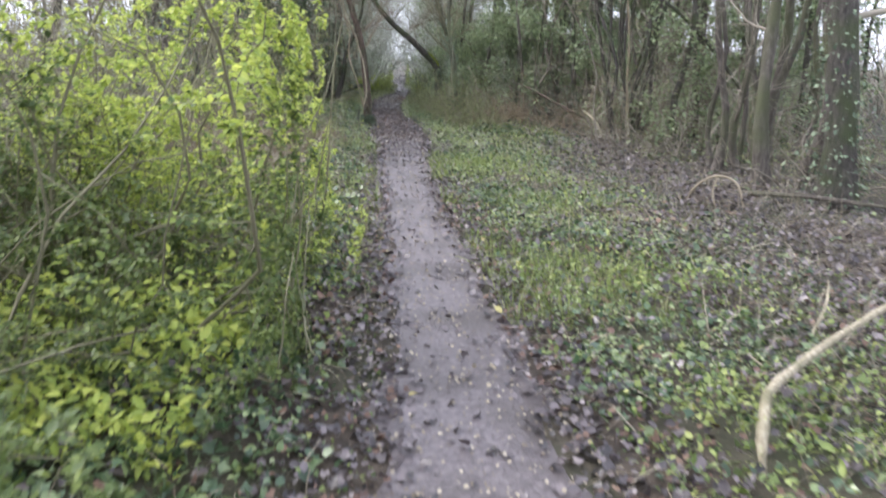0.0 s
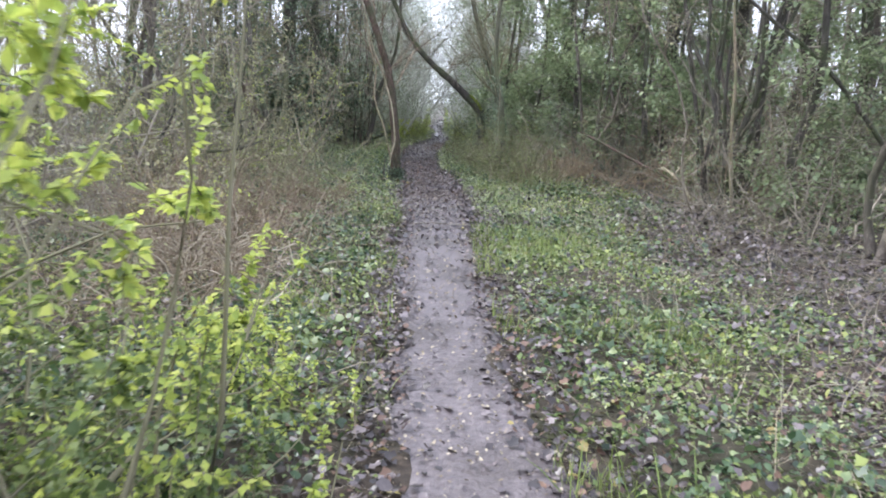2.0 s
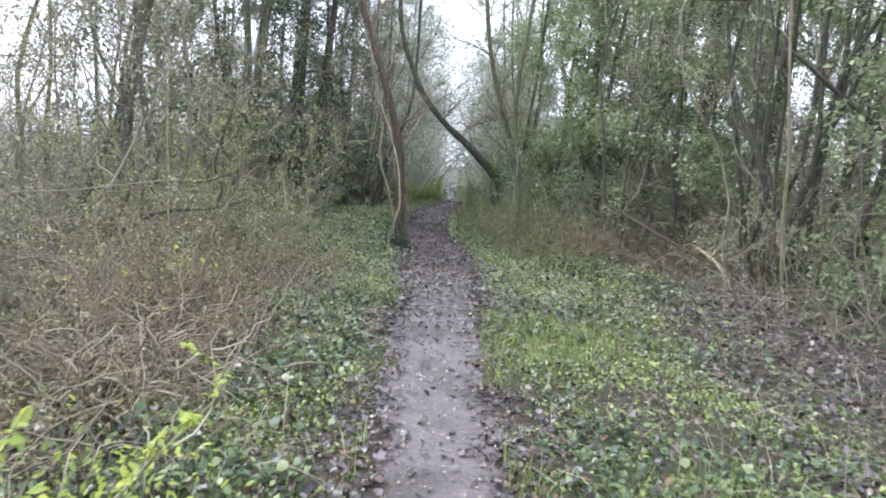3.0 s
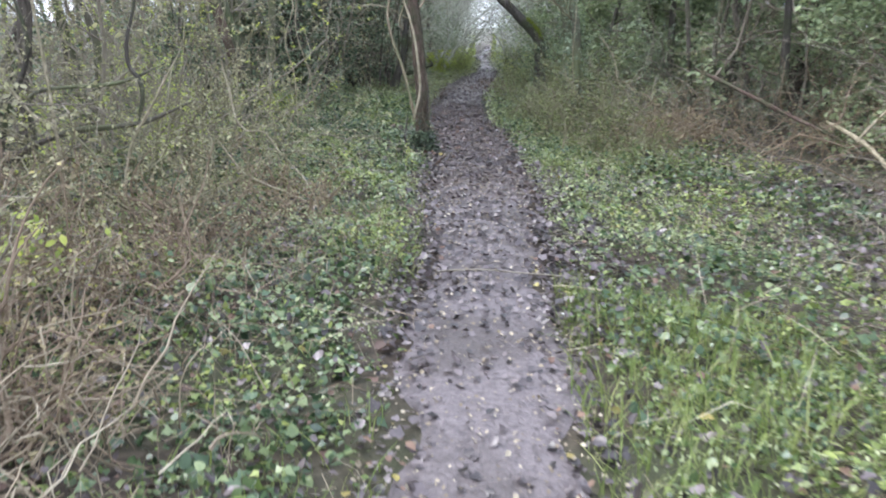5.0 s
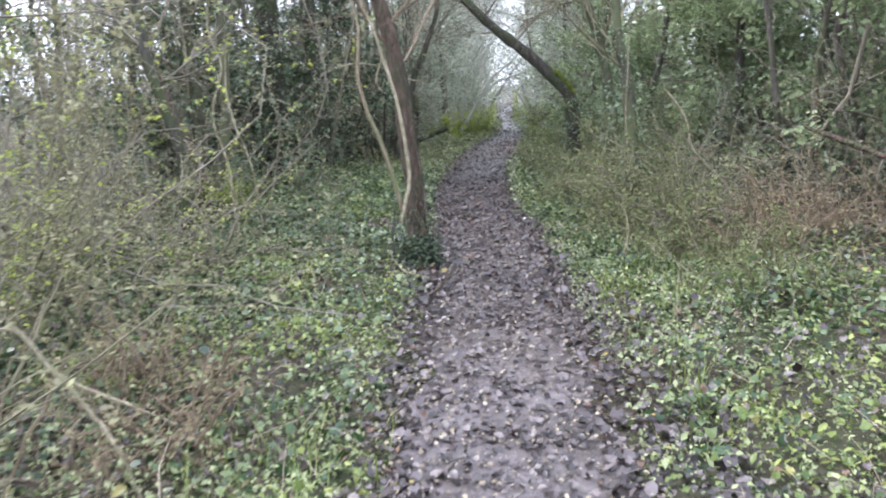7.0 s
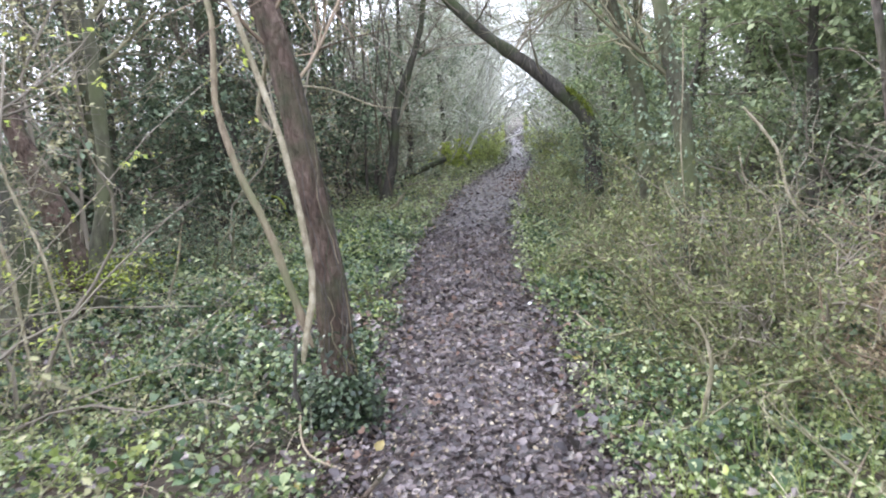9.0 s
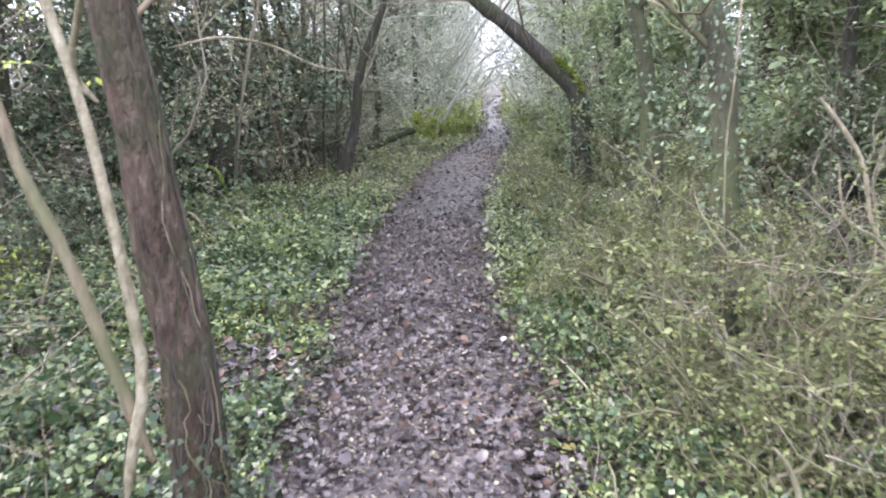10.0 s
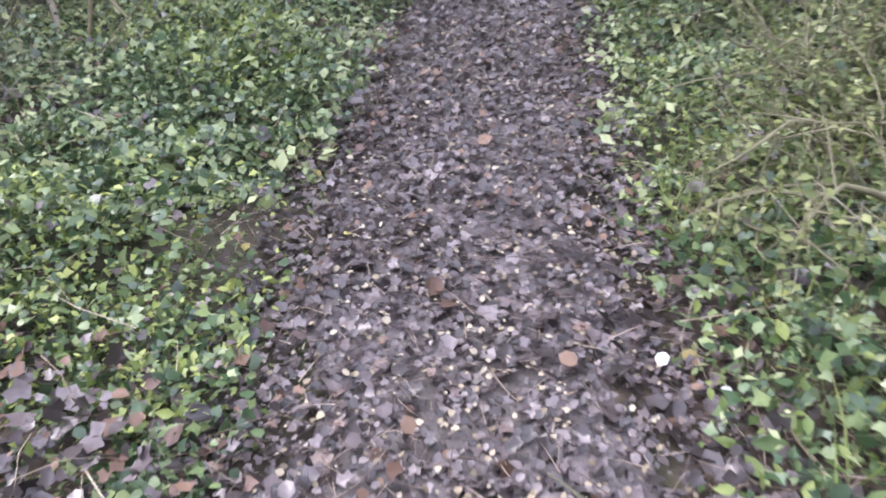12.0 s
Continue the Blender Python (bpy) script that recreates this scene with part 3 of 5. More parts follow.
# the tree that bends over the path
tree = thing("tree", (-0.4, 24.1, 0), "dark mossy tree with an elbow leaning over the path", "tree")
main = stem_line([(-0.38, 24.05, -0.1), (-0.40, 24.0, 0.5), (-0.41, 24.0, 1.0), (-0.50, 23.97, 1.33), (-0.85, 23.95, 1.68), (-1.25, 23.9, 2.05), (-1.75, 23.8, 2.45), (-2.3, 23.7, 3.05), (-2.65, 23.7, 3.7), (-3.0, 23.7, 4.6), (-3.2, 23.8, 6)], 34)
g = Geo()
rad = fat_trunk(g, main, 0.13, 0.045, 12, 0.2, 0.06)
part("trunk", g, BARK_DARK, tree)
g = Geo()
limbs_and_twigs(g, main, rad, 22, 1.7, 420, 0.8, 0.42, 0.4, 0.2)
part("crown", g, TWIG, tree, "bare twigs")
g = Geo()
at, tan, rr = along(main, rad, 2200, 0.25, 0.37)
leaves(g, at + rng.normal(0, 0.02, at.shape) + np.array([0.02, -0.06, 0.08]), 0.032, "fold", (0.6, 0.5), 0.6)
tagged(part("moss_tuft", g, MOSS, tree, "bright green moss on the elbow"), "", "", "", "stuff")
g = Geo()
ivy_on(g, main, rad, 900, 0.05, 0.0, 0.27, 0.09)
part("ivy", g, IVY_TREE, tree, "ivy on the upright foot")

woodland_tree([(0.12, 21.5, -0.1), (0.06, 21.5, 1.0), (-0.05, 21.5, 1.8), (-0.3, 21.5, 2.6), (-0.62, 21.5, 3.5), (-0.9, 21.6, 5), (-1.1, 21.8, 7.5)], 0.085, MOSS_BARK,
              "mossy green trunk slanting up beside the path", ivy=700, limbs=26, twigs=520, ivy_top=0.5)
woodland_tree([(0.14, 18.95, -0.1), (0.10, 18.9, 0.8), (0.04, 18.9, 1.5), (-0.06, 18.95, 2.0), (-0.1, 19, 3.0), (0.1, 19.2, 5), (0.2, 19.4, 7)], 0.068, MOSS_BARK,
              "mossy trunk rising out of the thicket", ivy=900, limbs=10, twigs=150, ivy_top=0.5, leaf_size=0.036, ivy_out=0.05)
woodland_tree([(-3.88, 25.9, -0.1), (-3.72, 25.9, 0.45), (-3.6, 25.9, 0.9), (-3.5, 25.9, 1.65), (-3.2, 25.9, 2.3), (-2.9, 25.9, 3.4), (-2.9, 26, 6)], 0.085, BARK_DARK,
              "dark slender stem curving towards the path", limbs=12, twigs=170)


def multi_stem(x, y, n, spread_r, h, r, bark, label, ivy=0, lean=0.9, twigs=60):
    tree = thing("multi_stem_tree", (x, y, 0), label, "tree", "coppiced trees")
    g_c, g_i = Geo(), Geo()
    for s in range(n):
        a = 2 * np.pi * (s + rng.uniform(-0.3, 0.3)) / n
        dx, dy = math.cos(a), math.sin(a)
        pts = up(x + spread_r * dx, y + spread_r * dy * 0.7, h * rng.uniform(0.75, 1.1), lean * dx * rng.uniform(0.4, 1.3), lean * dy * rng.uniform(0.3, 1), 0.14)
        line = stem_line(pts)
        g = Geo()
        rad = fat_trunk(g, line, r * rng.uniform(0.6, 1.15), r * 0.35, 8, 0.35)
        part("stem", g, bark, tree)
        limbs_and_twigs(g_c, line, rad, 6, 1.2, twigs, 0.6, 0.12)
        if ivy:
            ivy_on(g_i, line, rad, ivy, 0.05, 0.0, rng.uniform(0.3, 0.8), 0.06)
    part("crown", g_c, TWIG, tree, "tangle of bare twigs")
    if ivy:
        part("ivy", g_i, IVY_TREE, tree, "dark ivy on the stems")
    return tree


multi_stem(4.2, 11.6, 5, 0.3, 7, 0.06, BARK, "clump of thin brown stems in leaf litter")
multi_stem(3.42, 15.25, 12, 0.17, 6.8, 0.045, BARK_DARK, "dark-brown coppice stool with a fan of crowded stems", ivy=60, lean=1.3, twigs=40)
multi_stem(-4.6, 26.6, 15, 0.5, 6.5, 0.03, BARK, "dense clump of thin upright brown stems", lean=0.7, twigs=70)
multi_stem(5.2, 12.8, 4, 0.3, 8, 0.075, BARK, "clump of grey stems in the wood", ivy=80)
multi_stem(4.6, 17.3, 5, 0.3, 7, 0.06, BARK, "clump of thin grey stems in the wood", ivy=120)
multi_stem(2.2, 20.2, 4, 0.25, 6.5, 0.05, BARK, "clump of thin ivy-hung stems", ivy=200)

woodland_tree(up(4.32, 8.8, 9, -0.5, 0.2, 0.05), 0.17, BARK_DARK, "thick dark trunk with ivy at the wood's edge", ivy=700, ivy_top=0.35)
woodland_tree(up(3.95, 9.9, 9, -0.4, 0.2), 0.085, BARK, "slender grey-brown trunk at the wood's edge")
woodland_tree(up(4.75, 10.6, 9, 0.3, 0.2), 0.09, BARK, "straight grey-brown trunk at the wood's edge")
woodland_tree(up(5.6, 9.2, 9, -0.2, 0.2), 0.10, BARK, "grey-brown trunk standing in the wood")
woodland_tree(up(6.1, 19.0, 10, -1.0, 0.3), 0.17, BARK_DARK, "tall dark bare trunk in the wood", ivy=500, ivy_top=0.3)
woodland_tree(up(6.8, 18.6, 10, -0.5, 0.3), 0.17, BARK_DARK, "tall dark bare trunk in the wood")
woodland_tree(up(5.3, 20.5, 10, -0.3, 0.3), 0.16, BARK_DARK, "tall dark trunk in the wood", ivy=900, ivy_top=0.5)
woodland_tree(up(3.75, 21.0, 8.5, 0.15, 0.1, 0.05), 0.17, BARK_DARK, "trunk smothered in dark green ivy", ivy=4200, ivy_top=0.95, ivy_out=0.16, leaf_size=0.065)
woodland_tree(up(3.0, 22.6, 8, 0.2, 0.1, 0.08), 0.12, BARK_DARK, "ivy-clad trunk in the wood", ivy=3000, ivy_top=0.9, ivy_out=0.2, leaf_size=0.065)
woodland_tree(up(1.9, 24.5, 8, -0.3, 0.1, 0.08), 0.11, BARK_DARK, "ivy-clad trunk behind the thicket", ivy=2600, ivy_top=0.9, ivy_out=0.22, leaf_size=0.065)
woodland_tree(up(-5.5, 23.5, 8, 0.2, 0.2, 0.1), 0.2, BARK_DARK, "thick dark trunk wrapped in ivy", ivy=5200, ivy_top=0.95, ivy_out=0.28, leaf_size=0.07)
woodland_tree(up(-5.0, 24.0, 8, 0.4, 0.2, 0.1), 0.14, BARK_DARK, "dark trunk hung with ivy", ivy=3000, ivy_top=0.9, ivy_out=0.25, leaf_size=0.07)
woodland_tree(up(-5.8, 21.0, 8, 0.5, 0.1, 0.08), 0.11, MOSS_BARK, "olive mossy trunk in the wood", ivy=900, ivy_top=0.7)
woodland_tree(up(-4.5, 18.2, 7, -0.9, 0.5), 0.06, BARK_DARK, "thin dark leaning tree in the thicket", limbs=12, twigs=200, limb=1.4)
woodland_tree(up(-5.6, 15.0, 8, 0.3, 0.5), 0.07, BARK, "thin bare tree in the thicket", limbs=12, twigs=220, limb=1.4)

for n in range(62):
    s = -1 if n % 2 else 1
    y = rng.uniform(9, 44)
    x = (rng.uniform(6.2, 13) if s > 0 else rng.uniform(-13.5, -6.5)) + (-0.06 * (y - 20))
    if y > 30 and n % 3 == 0:
        x = -2.4 + s * rng.uniform(2.2, 5)
    woodland_tree(up(x, y, rng.uniform(7, 11), rng.normal(0, 0.6), rng.normal(0, 0.4), 0.24), rng.uniform(0.045, 0.12) if s > 0 else rng.uniform(0.03, 0.075), (BARK, BARK, BARK_DARK, MOSS_BARK)[n % 4],
                  ("slender bare woodland tree", "bare grey-brown woodland tree", "dark bare woodland tree", "mossy bare woodland tree")[n % 4],
                  ivy=(0, 500, 1200, 300)[rng.integers(0, 4)] if s > 0 else (0, 0, 400, 900)[rng.integers(0, 4)], limbs=12, twigs=110, limb=2.0, ivy_out=0.15, leaf_size=0.07)


def evergreen(x, y, h, r, n, label, low=0.5, mat=None, size=0.096):
    """A trunk whose many limbs carry clumps of evergreen leaves."""
    tree = thing("evergreen_tree", (x, y, 0), label, "tree", "evergreen trees")
    line = stem_line(up(x, y, h, rng.normal(0, 0.3), rng.normal(0, 0.3), 0.1))
    g = Geo()
    rad = fat_trunk(g, line, 0.07, 0.025, 8)
    part("trunk", g, BARK_DARK, tree)
    m = 46
    at, tan, rr = along(line, rad, m, low / h, 1.0)
    a = rng.uniform(0, 2 * np.pi, m)
    P = clear_path(wander(at, np.stack([np.cos(a), np.sin(a), rng.uniform(-0.1, 0.7, m)], -1), r * rng.uniform(0.5, 1.15, m), 7, 0.5, -0.2), 0.2)
    R = taper(m, 7, 0.014, 0.003)
    g = Geo()
    tubes(g, P, R, 4)
    t_at, t_tan, t_r = along(P, R, 180, 0.2, 1.0)
    Q = wander(t_at, t_tan + rng.normal(0, 0.6, (180, 3)), rng.uniform(0.25, 0.75, 180), 3, 0.6, -0.3)
    RQ = taper(180, 3, 0.004, 0.0015)
    tubes(g, Q, RQ, 3)
    tagged(part("branchwork", g, TWIG, tree), "", "", "", "stuff")
    at, tan, rr = along(Q, RQ, n, 0.1, 1.0)
    g = Geo()
    leaves(g, at + rng.normal(0, 0.1, at.shape), rng.uniform(0.6, 1.3, n) * size, "fold", (-0.3, 0.5), 0.5)
    tagged(part("crown", g, mat or HOLLY, tree), "", "", "", "stuff")


for x, y, h, r, n in ((1.9, 22.4, 7.5, 1.8, 12000), (2.8, 24.4, 8, 2.0, 12000), (3.0, 19.6, 7.5, 1.7, 11000), (1.0, 25.8, 7.5, 1.9, 12000), (4.7, 22.6, 8.5, 2.0, 12000), (5.9, 15.4, 7, 1.7, 5500),
                      (4.6, 27.2, 9, 2.2, 9000), (4.0, 18.2, 7, 1.5, 9000), (5.2, 16.6, 7.5, 1.4, 7000), (4.3, 14.6, 6.5, 1.0, 4000), (1.6, 23.6, 7.5, 1.2, 9000), (0.4, 28.2, 8.5, 1.6, 9000), (7.2, 21.6, 9, 2.2, 11000), (0.9, 29.4, 8, 2.0, 11000), (7.6, 17.0, 8, 1.9, 6500), (2.4, 33.0, 9, 2.2, 9000), (5.0, 31.0, 9, 2.2, 9000), (8.6, 25.0, 9, 2.2, 9000), (0.4, 37.0, 9, 2.2, 9000)):
    evergreen(x, y, h, r, n, "dull green evergreen tree among bare stems")
for x, y, h, r, n in ((6.5, 26.0, 9.5, 2.5, 8000), (9.8, 21.5, 9.5, 2.4, 7000), (11.5, 28.0, 10, 2.8, 8000), (7.0, 30.5, 10, 2.7, 8000), (3.4, 28.6, 9.5, 2.3, 8000), (9.5, 34.0, 10.5, 3.0, 8000), (5.0, 36.0, 10, 2.6, 7000)):
    evergreen(x, y, h, r, n, "tall dull green evergreen tree deep in the wood", 0.5, HOLLY, 0.15)
for x, y, h, r, n in ((-5.3, 27.2, 8.5, 1.8, 11000), (-5.9, 24.6, 8.5, 1.6, 11000), (-6.9, 22.4, 8, 1.6, 9000), (-7.4, 25.6, 8, 2, 7000), (-5.4, 29.6, 8, 1.9, 9000), (-6.4, 33.5, 9, 2.2, 8000), (-7.6, 19.0, 7, 1.7, 4500), (-4.9, 38.0, 9, 2.2, 8000), (-6.0, 21.8, 8, 1.4, 8000), (-6.7, 26.4, 8.5, 1.8, 9000), (-8.0, 23.6, 8, 1.8, 8000), (-8.8, 27.4, 9, 2.0, 8000), (-5.0, 25.4, 8.5, 1.2, 6000)):
    evergreen(x, y, h, r, n, "dark green evergreen tree behind the path", 0.4, IVY_TREE)


# far trees whose leaf colour is paled to stand for haze
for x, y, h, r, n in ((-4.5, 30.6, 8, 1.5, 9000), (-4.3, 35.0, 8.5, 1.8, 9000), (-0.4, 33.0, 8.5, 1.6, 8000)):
    evergreen(x, y, h, r, n, "green tree beside the far path, leaf colour paled for haze", 0.4, HAZED_LEAF)

# ---------------------------------------------------------------- shrubs and thickets
def thicket(x, y, r, h, stems, twigs, mat, label, name="thicket", leaf=0, leaf_mat=None, leaf_size=0.035, arch=0.5, squash=1.0, group="thickets", margin=0.3, under=None):
    bush = thing(name, (x, y, 0), label, "shrub", group)
    a, q = rng.uniform(0, 2 * np.pi, stems), r * 0.55 * np.sqrt(rng.uniform(0, 1, stems))
    bx, by = x + q * np.cos(a), y + q * np.sin(a) * squash
    base = np.stack([bx, by, height(bx, by) - 0.03], -1)
    b = a + rng.normal(0, 0.8, stems)
    way = np.stack([np.cos(b) * arch, np.sin(b) * arch, rng.uniform(0.6, 1.3, stems)], -1)
    P = clear_path(wander(base, way, h * rng.uniform(0.6, 1.15, stems), 9, 1.7, -0.25 * arch), margin)
    R = taper(stems, 9, rng.gamma(4, 0.0022, stems).clip(0.004, 0.02), 0.0025)
    for n in range(stems):
        g = Geo()
        tubes(g, P[n:n + 1], R[n:n + 1], 4)
        part("stem", g, mat, bush)
    at, tan, rr = along(P, R, twigs, 0.12, 1.0)
    Q = wander(at, tan * 0.6 + rng.normal(0, 0.65, (twigs, 3)), rng.uniform(0.12, 0.5, twigs) * min(h, 1.8) * 0.6, 3, 1.5, -0.2)
    Q = clear_path(Q, margin)
    RQ = taper(twigs, 3, np.clip(rr * 0.5, 0.0018, 0.0045), 0.001)
    g = Geo()
    tubes(g, Q, RQ, 3)
    tagged(part("twig_tangle", g, mat, bush), "", "", "", "stuff")
    if leaf:
        at, tan, rr = along(Q, RQ, leaf, 0.2, 1.0)
        g = Geo()
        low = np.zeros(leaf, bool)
        # leaves low down get the material with shade painted into its colour
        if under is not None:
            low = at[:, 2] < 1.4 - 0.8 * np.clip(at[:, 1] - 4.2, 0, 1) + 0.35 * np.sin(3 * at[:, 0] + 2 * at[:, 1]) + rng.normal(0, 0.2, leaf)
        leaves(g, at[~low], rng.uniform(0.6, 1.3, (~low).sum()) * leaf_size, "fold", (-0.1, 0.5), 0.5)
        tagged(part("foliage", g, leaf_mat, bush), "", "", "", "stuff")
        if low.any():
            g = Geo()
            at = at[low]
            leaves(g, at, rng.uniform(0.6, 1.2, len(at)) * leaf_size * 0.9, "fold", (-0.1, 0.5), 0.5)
            tagged(part("lower_foliage", g, under, bush, "leaves low in the shrub, colour darkened for shade"), "", "", "", "stuff")
    return bush


def sapling(x, y, h, n, label, leaf=700):
    tree = thing("sapling", (x, y, 0), label, "tree", "saplings")
    line = stem_line(up(x, y, h, rng.normal(0, 0.7), rng.normal(0, 0.5), 0.22), 10)
    g = Geo()
    rad = fat_trunk(g, line, rng.uniform(0.018, 0.032), 0.006, 6, 0.2)
    part("trunk", g, TWIG, tree)
    m = 16
    at, tan, rr = along(line, rad, m, 0.15, 1.0)
    a = rng.uniform(0, 2 * np.pi, m)
    P = clear_path(wander(at, np.stack([np.cos(a), np.sin(a), rng.uniform(0.2, 1.2, m)], -1), rng.uniform(0.7, 1.9, m), 7, 0.9, -0.1), 0.1)
    R = taper(m, 7, 0.009, 0.003)
    g = Geo()
    tubes(g, P, R, 4)
    at, tan, rr = along(P, R, n, 0.1, 1.0)
    Q = wander(at, tan * 0.6 + rng.normal(0, 0.6, (n, 3)), rng.uniform(0.25, 0.9, n), 3, 1.3, -0.15)
    RQ = taper(n, 3, 0.0042, 0.0015)
    tubes(g, Q, RQ, 3)
    tagged(part("twig_tangle", g, TWIG, tree), "", "", "", "stuff")
    at, tan, rr = along(Q, RQ, leaf, 0.1, 1.0)
    g = Geo()
    leaves(g, at + rng.normal(0, 0.05, at.shape), rng.uniform(0.03, 0.065, leaf), "fold", (-0.2, 0.6), 0.6)
    tagged(part("foliage", g, SCRUB, tree, "sparse withered olive leaves"), "", "", "", "stuff")


for n in range(44):
    y = rng.uniform(9.5, 26)
    sapling(rng.uniform(-9.0, -4.0) - 0.04 * (y - 12), y, rng.uniform(3.8, 6.5), 130, "slender sapling with a haze of fine bare twigs", 1500)
for n in range(10):
    y = rng.uniform(26.5, 37)
    sapling(-2.3 + (1 if n % 2 else -1) * rng.uniform(2.6, 4.2), y, rng.uniform(4.5, 7), 130, "slender sapling leaning over the far path")
for n in range(14):
    sapling(rng.uniform(2.4, 6.5), rng.uniform(14, 22), rng.uniform(4, 6.5), 190, "slender sapling with fine bare twigs in the wood")

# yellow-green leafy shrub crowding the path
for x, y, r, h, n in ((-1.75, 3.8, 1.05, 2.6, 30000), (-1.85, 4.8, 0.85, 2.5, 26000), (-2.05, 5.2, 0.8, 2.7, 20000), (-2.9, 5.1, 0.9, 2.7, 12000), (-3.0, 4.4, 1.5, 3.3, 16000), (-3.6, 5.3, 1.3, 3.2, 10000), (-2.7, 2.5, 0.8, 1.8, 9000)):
    thicket(x, y, r, h, 36, 620, TWIG_OLIVE, "dense shrub with bright yellow-green leaves crowding the path", "leafy_shrub", int(1.15 * n), BRIGHT, 0.036, 0.7, 1.0, "yellow-green shrubs", 0.48, SHADE_GREEN)

thicket(-1.12, 5.6, 0.4, 1.05, 26, 200, TWIG_OLIVE, "slender yellow-green sprays at the shrub's edge", "leafy_shrub", 3600, BRIGHT, 0.034, 0.7, 1.0, "yellow-green shrubs", 0.22)
thicket(-0.98, 7.0, 0.25, 0.55, 14, 100, TWIG_OLIVE, "small yellow-green spray beside the path", "leafy_shrub", 700, BRIGHT, 0.03, 0.7, 1.0, "yellow-green shrubs", 0.18)

